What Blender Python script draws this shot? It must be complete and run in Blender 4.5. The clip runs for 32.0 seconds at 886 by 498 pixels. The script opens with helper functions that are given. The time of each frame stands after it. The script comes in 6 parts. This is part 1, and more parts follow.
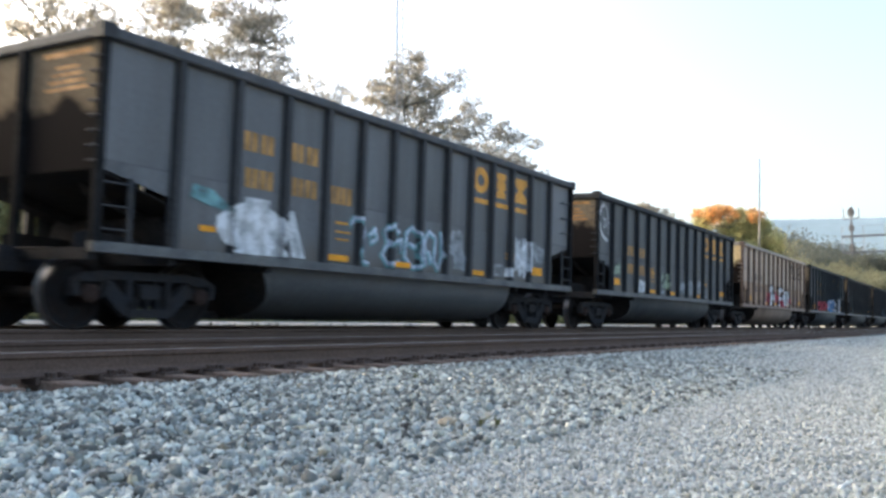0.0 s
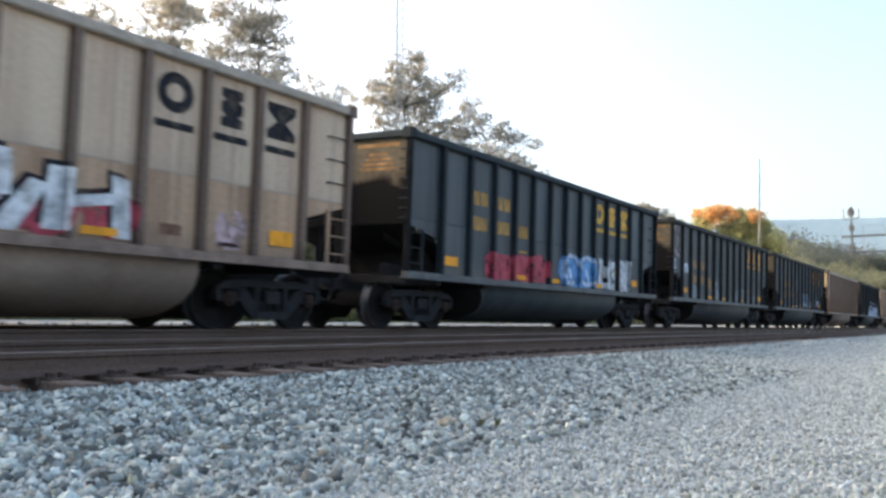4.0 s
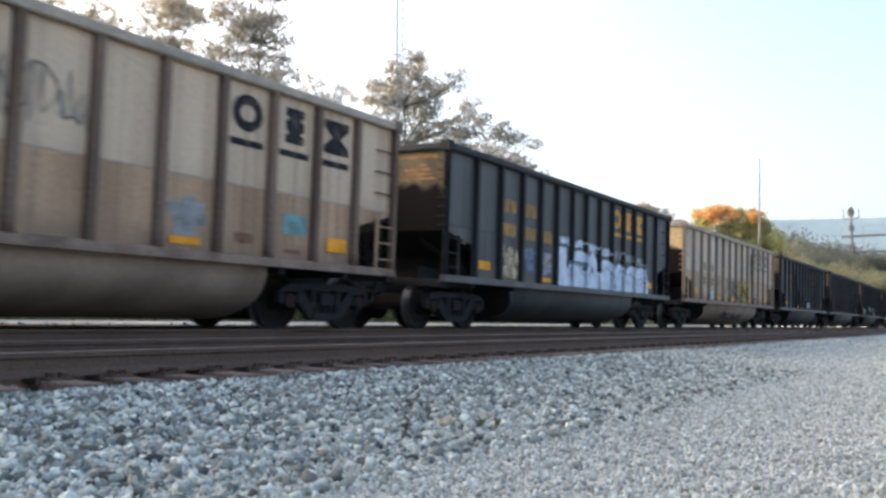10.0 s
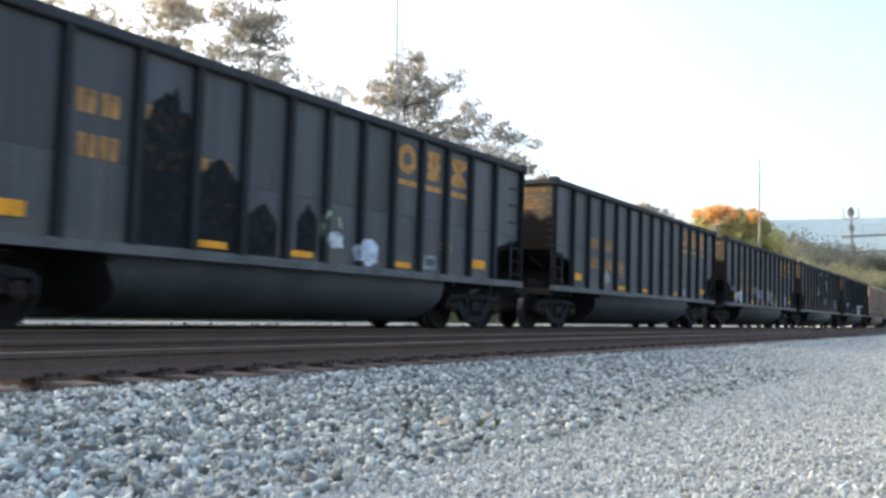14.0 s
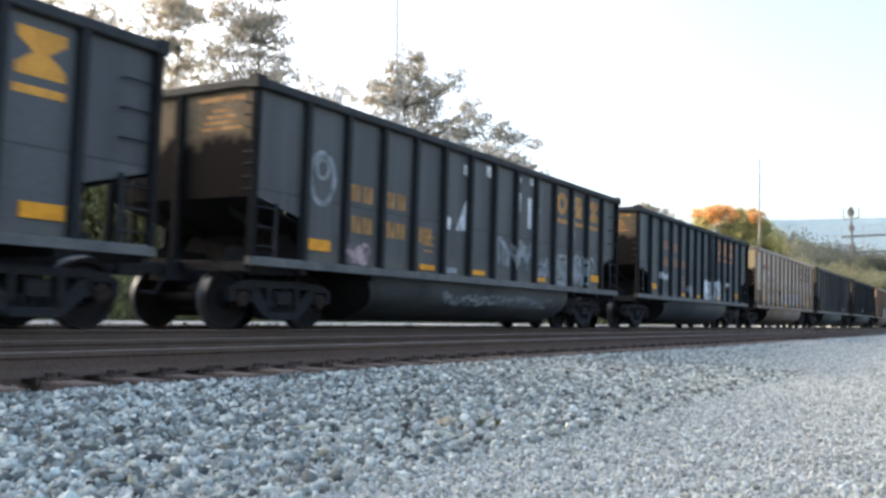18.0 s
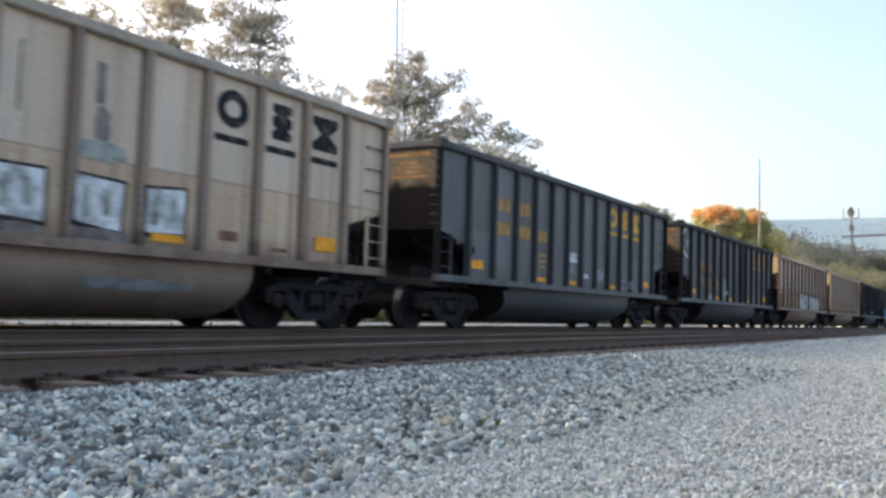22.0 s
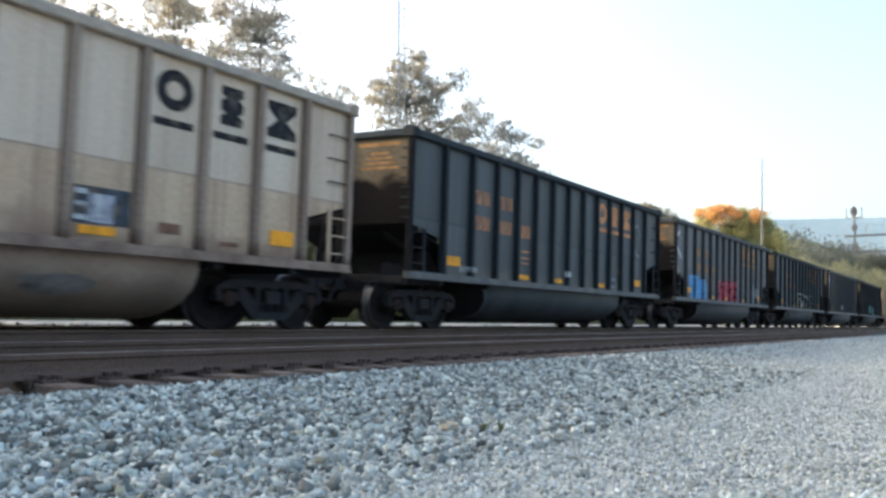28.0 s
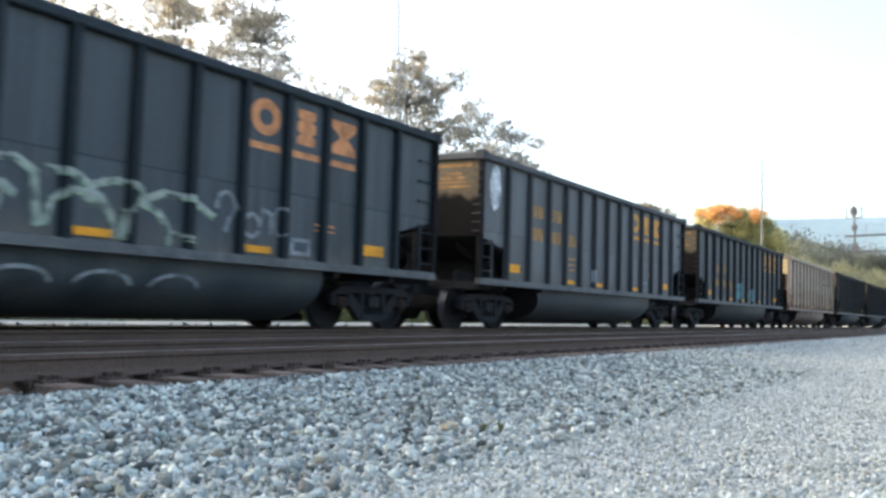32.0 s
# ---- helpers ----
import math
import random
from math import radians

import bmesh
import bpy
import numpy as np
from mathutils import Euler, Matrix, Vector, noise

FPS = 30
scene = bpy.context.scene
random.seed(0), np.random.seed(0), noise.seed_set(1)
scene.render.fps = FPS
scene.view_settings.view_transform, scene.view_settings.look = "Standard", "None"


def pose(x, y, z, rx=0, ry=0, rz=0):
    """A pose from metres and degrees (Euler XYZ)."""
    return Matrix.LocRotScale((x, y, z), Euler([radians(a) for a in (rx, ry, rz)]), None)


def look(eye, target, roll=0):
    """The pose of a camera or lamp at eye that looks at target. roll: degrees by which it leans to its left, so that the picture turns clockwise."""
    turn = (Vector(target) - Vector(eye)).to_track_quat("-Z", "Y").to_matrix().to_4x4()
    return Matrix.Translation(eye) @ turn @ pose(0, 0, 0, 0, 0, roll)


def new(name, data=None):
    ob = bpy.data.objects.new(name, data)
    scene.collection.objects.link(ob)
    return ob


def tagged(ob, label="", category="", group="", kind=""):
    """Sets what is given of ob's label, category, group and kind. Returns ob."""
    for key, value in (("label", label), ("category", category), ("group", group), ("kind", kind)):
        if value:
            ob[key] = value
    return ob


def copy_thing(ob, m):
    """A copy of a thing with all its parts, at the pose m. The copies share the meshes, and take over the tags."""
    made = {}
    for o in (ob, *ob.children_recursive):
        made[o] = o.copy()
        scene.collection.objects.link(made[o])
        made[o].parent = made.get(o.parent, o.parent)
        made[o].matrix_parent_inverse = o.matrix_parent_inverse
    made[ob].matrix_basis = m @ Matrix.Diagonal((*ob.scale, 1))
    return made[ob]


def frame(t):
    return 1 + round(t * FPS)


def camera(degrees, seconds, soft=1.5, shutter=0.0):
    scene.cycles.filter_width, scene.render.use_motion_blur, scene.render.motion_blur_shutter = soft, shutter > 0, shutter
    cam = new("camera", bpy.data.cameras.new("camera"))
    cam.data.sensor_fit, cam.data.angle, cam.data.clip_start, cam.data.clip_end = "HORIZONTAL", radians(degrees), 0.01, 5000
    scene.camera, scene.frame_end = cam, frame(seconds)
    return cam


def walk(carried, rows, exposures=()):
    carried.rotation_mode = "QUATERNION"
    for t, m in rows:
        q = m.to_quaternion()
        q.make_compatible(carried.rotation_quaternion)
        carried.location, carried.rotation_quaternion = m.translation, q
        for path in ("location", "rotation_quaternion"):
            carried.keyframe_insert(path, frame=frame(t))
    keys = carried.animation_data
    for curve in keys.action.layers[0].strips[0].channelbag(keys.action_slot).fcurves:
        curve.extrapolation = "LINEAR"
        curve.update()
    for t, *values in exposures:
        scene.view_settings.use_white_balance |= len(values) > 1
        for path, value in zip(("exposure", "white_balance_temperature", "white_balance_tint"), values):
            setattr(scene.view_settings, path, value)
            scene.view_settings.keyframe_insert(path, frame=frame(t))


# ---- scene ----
cam = camera(52.68, 32.0, soft=2.9, shutter=0.28)

# ---- the walk: a still camera, pushed in a little after 24 s ----
YAW, PITCH, LEAN = 31.52, 5.09, -0.10


def eye_pose(push=0.0, turn=0.0, tip=0.0):
    a, b = radians(YAW + turn), radians(PITCH + tip)
    way = Vector((-math.sin(a) * math.cos(b), math.cos(a) * math.cos(b), math.sin(b)))
    return look(way * push, way * (push + 10.0), LEAN)


walk(cam, [(0.0, eye_pose()), (8.0, eye_pose()), (16.0, eye_pose()), (24.0, eye_pose()), (24.3, eye_pose(0.14, 0.12, -0.02)),
           (25.5, eye_pose(0.14, 0.12, -0.02)), (32.0, eye_pose(0.14, 0.12, -0.02))],
     exposures=[(0, 3.82, 6850, 7), (1, 3.72, 6850, 7), (2, 3.82, 6850, 7), (3, 3.70, 6850, 7), (4.5, 3.80, 6850, 7), (6, 3.88, 6850, 7), (7, 3.90, 6850, 7), (8, 3.80, 6850, 7), (9, 3.62, 7000, 8.5), (10, 3.73, 7000, 8.5), (11, 3.74, 7000, 8.5), (12, 3.66, 7000, 8.5), (13, 3.68, 7000, 8.5), (14, 3.82, 6850, 7), (15.5, 3.82, 6850, 7), (17, 3.83, 6850, 7), (18, 3.88, 6850, 7), (19, 3.82, 6850, 7), (20, 3.84, 6850, 7), (21, 3.82, 6850, 7), (22, 3.62, 7000, 8.5), (23, 3.67, 7000, 8.5), (24, 3.97, 6850, 7), (24.4, 4.02, 6810, 4), (25, 4.02, 6810, 4), (26.5, 3.90, 6810, 4), (28, 3.80, 6810, 4), (29, 4.02, 6810, 4), (30, 3.97, 6810, 4), (31, 4.02, 6810, 4), (32, 4.02, 6810, 4)])

# ---- light ----
SUN_AZ, SUN_EL = radians(-97.0), radians(22.0)      # azimuth clockwise from +Y
world = bpy.data.worlds.new("evening_sky")
scene.world = world
world.use_nodes = True
nt = world.node_tree
sky = nt.nodes.new("ShaderNodeTexSky")
sky.sky_type = "NISHITA"
sky.sun_disc = False
sky.sun_elevation, sky.sun_rotation = SUN_EL, SUN_AZ
sky.air_density, sky.dust_density, sky.ozone_density = 0.8, 5.5, 1.2
background = nt.nodes["Background"]
background.inputs["Strength"].default_value = 0.0465
nt.links.new(sky.outputs[0], background.inputs["Color"])
sun_data = bpy.data.lights.new("sun", "SUN")
sun_data.energy, sun_data.angle, sun_data.color = 0.08, radians(30.0), (1.0, 0.88, 0.74)
sun = new("sun", sun_data)
to_sun = Vector((math.sin(SUN_AZ) * math.cos(SUN_EL), math.cos(SUN_AZ) * math.cos(SUN_EL), math.sin(SUN_EL)))
sun.matrix_world = look(to_sun * 60, (0, 0, 0))

# ---- plan ----
CANT = 2.26                       # cross slope of both tracks, degrees
TC = math.tan(radians(CANT))
NEAR_RAIL, GAUGE = -9.78, 1.5    # loaded track's near rail; rail centres
TRAIN_X = NEAR_RAIL - GAUGE / 2
SIDING_X = -6.5                  # centre of the empty track
GAP = 1.68                       # between two cars' bodies
RAIL_H = 0.175


def rail_z(x):
    return -(x - NEAR_RAIL) * TC


# ---- materials ----
def mat(name, base, rough=0.7, metal=0.0, spread=0.25, scale=6.0, fine=40.0, bump=0.15, tint=None, streak=False, rnd=0.0, island=0.0, spec=0.5, drip=None):
    """Two scales of noise over a base colour, towards tint in the large patches."""
    m = bpy.data.materials.new(name)
    m.use_nodes = True
    n, l = m.node_tree.nodes, m.node_tree.links
    b = n["Principled BSDF"]
    b.inputs["Roughness"].default_value, b.inputs["Metallic"].default_value = rough, metal
    b.inputs["Specular IOR Level"].default_value = spec
    tc = n.new("ShaderNodeTexCoord")
    mp = n.new("ShaderNodeMapping")
    l.new(tc.outputs["Object"], mp.inputs["Vector"])
    if streak:
        mp.inputs["Scale"].default_value = (1.0, 1.0, 0.12)
    info = n.new("ShaderNodeObjectInfo")
    off = n.new("ShaderNodeVectorMath")
    off.operation = "MULTIPLY_ADD"
    l.new(info.outputs["Random"], off.inputs[0])
    off.inputs[1].default_value = (31.0, 17.0, 11.0)
    l.new(mp.outputs[0], off.inputs[2])
    big, small = n.new("ShaderNodeTexNoise"), n.new("ShaderNodeTexNoise")
    big.inputs["Scale"].default_value, small.inputs["Scale"].default_value = scale, fine
    big.inputs["Detail"].default_value, small.inputs["Detail"].default_value = 5.0, 3.0
    l.new(off.outputs[0], big.inputs["Vector"])
    l.new(tc.outputs["Object"], small.inputs["Vector"])
    ramp = n.new("ShaderNodeMapRange")
    ramp.inputs["From Min"].default_value, ramp.inputs["From Max"].default_value = 0.38, 0.68
    l.new(big.outputs["Fac"], ramp.inputs["Value"])
    mix = n.new("ShaderNodeMix")
    mix.data_type = "RGBA"
    t = tint or tuple(c * (1 - spread) for c in base)
    mix.inputs["A"].default_value, mix.inputs["B"].default_value = (*base, 1), (*t, 1)
    l.new(ramp.outputs[0], mix.inputs["Factor"])
    val = n.new("ShaderNodeMapRange")
    val.inputs["From Min"].default_value, val.inputs["From Max"].default_value = 0.25, 0.75
    val.inputs["To Min"].default_value, val.inputs["To Max"].default_value = 1 - spread, 1 + spread
    l.new(small.outputs["Fac"], val.inputs["Value"])
    hsv = n.new("ShaderNodeHueSaturation")
    l.new(mix.outputs["Result"], hsv.inputs["Color"])
    if drip:
        # narrow runs of rust or dust down the sheet
        run, wet, add = n.new("ShaderNodeTexNoise"), n.new("ShaderNodeMapRange"), n.new("ShaderNodeMix")
        down = n.new("ShaderNodeMapping")
        down.inputs["Scale"].default_value = (1.0, 1.0, 0.07)
        l.new(off.outputs[0], down.inputs["Vector"]), l.new(down.outputs[0], run.inputs["Vector"])
        run.inputs["Scale"].default_value, run.inputs["Detail"].default_value = 7.0, 6.0
        wet.inputs["From Min"].default_value, wet.inputs["From Max"].default_value = 0.50, 0.74
        wet.inputs["To Max"].default_value = drip[3]
        l.new(run.outputs["Fac"], wet.inputs["Value"])
        add.data_type = "RGBA"
        add.inputs["B"].default_value = (*drip[:3], 1)
        l.new(mix.outputs["Result"], add.inputs["A"]), l.new(wet.outputs[0], add.inputs["Factor"])
        l.new(add.outputs["Result"], hsv.inputs["Color"])
    last = val.outputs[0]
    for source, amount in ((info.outputs["Random"], rnd), (None, island)):
        if amount:
            if source is None:
                source = n.new("ShaderNodeNewGeometry").outputs["Random Per Island"]
            r = n.new("ShaderNodeMapRange")
            r.inputs["To Min"].default_value, r.inputs["To Max"].default_value = 1 - amount, 1 + amount
            l.new(source, r.inputs["Value"])
            mul = n.new("ShaderNodeMath")
            mul.operation = "MULTIPLY"
            l.new(last, mul.inputs[0]), l.new(r.outputs[0], mul.inputs[1])
            last = mul.outputs[0]
    l.new(last, hsv.inputs["Value"])
    l.new(hsv.outputs[0], b.inputs["Base Color"])
    if bump:
        bp = n.new("ShaderNodeBump")
        bp.inputs["Strength"].default_value, bp.inputs["Distance"].default_value = bump, 0.02
        l.new(small.outputs["Fac"], bp.inputs["Height"])
        l.new(bp.outputs[0], b.inputs["Normal"])
    return m


def grime_and_shade(m, soot, low, high):
    """Coal dust caked on a sheet from below, on end sheets also painted shade, thinning out between two heights with a
    ragged edge.
    """
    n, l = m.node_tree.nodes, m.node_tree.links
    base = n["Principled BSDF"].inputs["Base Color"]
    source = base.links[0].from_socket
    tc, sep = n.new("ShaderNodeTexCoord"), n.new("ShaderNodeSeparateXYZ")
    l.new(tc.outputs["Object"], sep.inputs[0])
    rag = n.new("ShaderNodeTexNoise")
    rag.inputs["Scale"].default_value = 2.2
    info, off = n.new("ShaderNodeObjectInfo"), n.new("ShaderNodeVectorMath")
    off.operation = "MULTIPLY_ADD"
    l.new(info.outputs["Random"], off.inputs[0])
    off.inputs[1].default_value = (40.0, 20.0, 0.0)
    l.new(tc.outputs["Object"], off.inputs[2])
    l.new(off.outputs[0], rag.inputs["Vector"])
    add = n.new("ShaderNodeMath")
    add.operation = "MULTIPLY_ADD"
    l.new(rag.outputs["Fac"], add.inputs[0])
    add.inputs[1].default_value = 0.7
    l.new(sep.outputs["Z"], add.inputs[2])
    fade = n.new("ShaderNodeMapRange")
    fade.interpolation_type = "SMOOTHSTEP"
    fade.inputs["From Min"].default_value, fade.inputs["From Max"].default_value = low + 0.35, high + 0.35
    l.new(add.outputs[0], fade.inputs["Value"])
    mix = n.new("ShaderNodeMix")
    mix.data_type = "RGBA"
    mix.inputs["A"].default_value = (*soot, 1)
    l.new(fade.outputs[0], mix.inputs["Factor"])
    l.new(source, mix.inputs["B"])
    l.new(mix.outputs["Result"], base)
    return m


def mottled(m, colours):
    """Each loose piece takes one of a few mineral colours over its grain."""
    n, l = m.node_tree.nodes, m.node_tree.links
    base = n["Principled BSDF"].inputs["Base Color"]
    source = base.links[0].from_socket
    geo, mul, frac = n.new("ShaderNodeNewGeometry"), n.new("ShaderNodeMath"), n.new("ShaderNodeMath")
    mul.operation, frac.operation = "MULTIPLY", "FRACT"
    mul.inputs[1].default_value = 37.7
    l.new(geo.outputs["Random Per Island"], mul.inputs[0]), l.new(mul.outputs[0], frac.inputs[0])
    ramp = n.new("ShaderNodeValToRGB")
    ramp.color_ramp.interpolation = "CONSTANT"
    stops = ramp.color_ramp.elements
    stops[0].position, stops[0].color = 0.0, (*colours[0][1], 1)
    stops[1].position, stops[1].color = colours[1][0], (*colours[1][1], 1)
    for at, colour in colours[2:]:
        stops.new(at).color = (*colour, 1)
    l.new(frac.outputs[0], ramp.inputs["Fac"])
    mix = n.new("ShaderNodeMix")
    mix.data_type, mix.blend_type = "RGBA", "MULTIPLY"
    mix.inputs["Factor"].default_value = 1.0
    l.new(source, mix.inputs["A"]), l.new(ramp.outputs["Color"], mix.inputs["B"])
    l.new(mix.outputs["Result"], base)
    return m


def worn(m, keep):
    """Sprayed paint that has faded and flaked, so that the sheet below shows through in patches."""
    n, l = m.node_tree.nodes, m.node_tree.links
    tc, fade, step = n.new("ShaderNodeTexCoord"), n.new("ShaderNodeTexNoise"), n.new("ShaderNodeMapRange")
    l.new(tc.outputs["Object"], fade.inputs["Vector"])
    fade.inputs["Scale"].default_value, fade.inputs["Detail"].default_value = 4.5, 6.0
    step.inputs["From Min"].default_value, step.inputs["From Max"].default_value = 0.36, 0.58
    step.inputs["To Min"].default_value = keep
    l.new(fade.outputs["Fac"], step.inputs["Value"]), l.new(step.outputs[0], n["Principled BSDF"].inputs["Alpha"])
    return m


M = {}
# bed far darker than its stones, painting the shade in the gaps between them
M["ballast"] = mat("gap_shade_bed", (0.05, 0.05, 0.05), 0.9, spread=0.4, scale=3.0, fine=30.0, bump=1.0)
M["stone"] = mottled(mat("ballast_stone", (0.42, 0.43, 0.39), 0.85, spread=0.2, scale=5.0, fine=60.0, bump=0.4, tint=(0.29, 0.30, 0.272), island=0.8),
                     [(0.0, (0.92, 0.98, 1.0)), (0.28, (1.0, 1.0, 0.98)), (0.46, (0.58, 0.63, 0.67)), (0.66, (1.22, 1.22, 1.19)), (0.82, (0.84, 0.86, 0.82)), (0.955, (1.05, 0.92, 0.72)), (0.968, (0.42, 0.41, 0.40))])
M["chip"] = mottled(mat("gravel_chip", (0.475, 0.495, 0.47), 0.9, spread=0.15, scale=4.0, fine=60.0, bump=0.3, tint=(0.38, 0.40, 0.37), island=0.42),
                    [(0.0, (0.95, 0.98, 1.0)), (0.4, (1.0, 0.98, 0.95)), (0.7, (0.78, 0.78, 0.79)), (0.9, (0.95, 0.91, 0.83))])
M["fine_gravel"] = mat("fine_gravel", (0.41, 0.415, 0.385), 0.9, spread=0.35, scale=2.5, fine=45.0, bump=0.8, tint=(0.335, 0.335, 0.305))
M["road"] = mat("pale_road", (0.72, 0.66, 0.57), 0.9, spread=0.2, scale=0.6, fine=20.0, bump=0.2)
M["grass"] = mat("dry_grass", (0.10, 0.115, 0.045), 0.9, spread=0.4, scale=0.3, fine=9.0, bump=0.5, tint=(0.16, 0.14, 0.06))
M["rust"] = mat("rusty_rail", (0.125, 0.083, 0.064), 0.85, 0.0, spread=0.3, scale=2.0, fine=50.0, tint=(0.10, 0.068, 0.053), spec=0.2)
M["railhead"] = mat("worn_railhead", (0.50, 0.48, 0.46), 0.34, 0.9, spread=0.15, scale=2.0, fine=60.0, bump=0.05)
M["tie"] = mat("old_tie_wood", (0.165, 0.11, 0.08), 0.9, spread=0.35, scale=3.0, fine=35.0, bump=0.6, tint=(0.14, 0.10, 0.078), rnd=0.3)
M["plate"] = mat("rusty_plate", (0.105, 0.068, 0.052), 0.85, 0.0, spread=0.4, scale=8.0, fine=60.0, rnd=0.3)
M["steel"] = mat("grimy_cast_steel", (0.028, 0.029, 0.033), 0.9, 0.0, spread=0.4, scale=5.0, fine=40.0, tint=(0.034, 0.031, 0.030), spec=0.08)
M["wheel"] = mat("wheel_steel", (0.018, 0.018, 0.019), 0.8, 0.0, spread=0.3, scale=6.0, fine=30.0, tint=(0.022, 0.016, 0.014), spec=0.08)
M["hub"] = mat("rusty_hub", (0.048, 0.032, 0.028), 0.85, spread=0.3, scale=9.0, fine=50.0, spec=0.1)
M["tread"] = mat("dull_tread", (0.16, 0.16, 0.17), 0.5, 1.0, spread=0.1, bump=0.0)
M["post"] = mat("sooty_post", (0.022, 0.022, 0.023), 0.95, spread=0.3, scale=3.0, fine=20.0, spec=0.02)
# near-black underside sheets: the shade below the body is put into their colour
M["soot"] = mat("under_shade_sheet", (0.024, 0.024, 0.026), 0.95, spread=0.4, scale=2.0, fine=20.0, tint=(0.034, 0.029, 0.027), spec=0.1)
PAINTS = {
    "charcoal": ((0.058, 0.063, 0.069), (0.032, 0.035, 0.039)),
    "slate": ((0.111, 0.115, 0.123), (0.063, 0.065, 0.068)),
    "black": ((0.056, 0.059, 0.062), (0.030, 0.033, 0.036)),
    "navy": ((0.042, 0.054, 0.064), (0.024, 0.030, 0.036)),
    "tan": ((0.55, 0.43, 0.318), (0.40, 0.28, 0.198)),
    "cream": ((0.56, 0.475, 0.385), (0.44, 0.345, 0.255)),
}
for k, (a, b) in PAINTS.items():
    pale = k in ("tan", "cream")
    M[k] = mat(k + "_paint", a, 0.5, spec=0.36, spread=0.10, scale=1.4, fine=14.0, bump=0.06, tint=b, streak=True, rnd=0.05 if pale else 0.16,
               drip=(0.20, 0.125, 0.09, 0.55) if pale else (0.085, 0.085, 0.088, 0.35))
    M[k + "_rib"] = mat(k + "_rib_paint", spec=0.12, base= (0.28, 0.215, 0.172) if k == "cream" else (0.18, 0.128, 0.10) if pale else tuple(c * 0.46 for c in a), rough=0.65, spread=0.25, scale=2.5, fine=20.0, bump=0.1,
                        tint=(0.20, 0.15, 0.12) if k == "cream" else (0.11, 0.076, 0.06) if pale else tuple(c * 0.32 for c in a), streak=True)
    M[k + "_low"] = mat(k + "_dusty_paint", spec=0.18 if pale else 0.36, base= tuple(c * d for c, d in zip(a, (0.80, 0.69, 0.62) if k == "tan" else (0.97, 0.88, 0.78))) if pale else tuple(c * 1.06 for c in a), rough=0.65 if pale else 0.5, spread=0.16, scale=1.8, fine=16.0, bump=0.08,
                        tint=tuple(c * d for c, d in zip(a, (0.52, 0.41, 0.36) if k == "tan" else (0.72, 0.60, 0.52))) if pale else b, streak=True, rnd=0.08,
                        drip=(0.13, 0.085, 0.065, 0.7) if pale else (0.105, 0.10, 0.098, 0.5))
    # end colour warmer and brighter than the sides: low sky glow painted in
    M[k + "_end"] = mat(k + "_end_glow_paint", spec=0.02, base= (0.74, 0.57, 0.31) if pale else (0.17, 0.138, 0.098), rough=0.95, spread=0.2, scale=2.0, fine=12.0, bump=0.1,
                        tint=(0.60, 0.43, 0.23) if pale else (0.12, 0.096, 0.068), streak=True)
    # coal stain and the neighbouring car's shade, both painted into the lower end
    grime_and_shade(M[k + "_end"], (0.022, 0.016, 0.013) if pale else (0.017, 0.015, 0.015), 2.66, 2.88)
    # sill has its own tone, lighter than the sheets on dark cars
    M[k + "_sill"] = mat(k + "_sill_tone", spec=0.25, base=(0.25, 0.18, 0.14) if pale else (0.125, 0.125, 0.122), rough=0.6, spread=0.25, scale=2.5, fine=18.0, bump=0.1, tint=(0.15, 0.098, 0.075) if pale else (0.075, 0.077, 0.08))
    M[k + "_seam"] = mat(k + "_seam_weld", spec=0.1, base=(0.36, 0.285, 0.23) if pale else a, rough=0.5, spread=0.3, scale=3.0, fine=20.0, bump=0.1)
    if pale:
        grime_and_shade(M[k + "_rib"], (0.075, 0.046, 0.034), 0.95, 1.35)
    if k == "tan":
        grime_and_shade(M[k], (0.36, 0.275, 0.215), 1.6, 2.35)
    grime_and_shade(M[k + "_low"], (0.22, 0.15, 0.11) if pale else (0.09, 0.08, 0.07), 0.95, 1.45)
    M[k + "_chord"] = mat(k + "_chord_paint", spec=0.1, base=(0.38, 0.33, 0.28) if pale else tuple(c * 0.8 for c in a), rough=0.7, spread=0.2, scale=3.0, fine=20.0, bump=0.1)
    # pale tubs darker than their sheets; dark tubs hold reflection and haze in colour
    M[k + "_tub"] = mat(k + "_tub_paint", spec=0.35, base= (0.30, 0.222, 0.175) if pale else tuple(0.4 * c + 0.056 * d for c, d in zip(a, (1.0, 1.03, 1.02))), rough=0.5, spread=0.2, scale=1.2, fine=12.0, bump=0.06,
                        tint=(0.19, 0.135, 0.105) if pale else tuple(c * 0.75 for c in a))
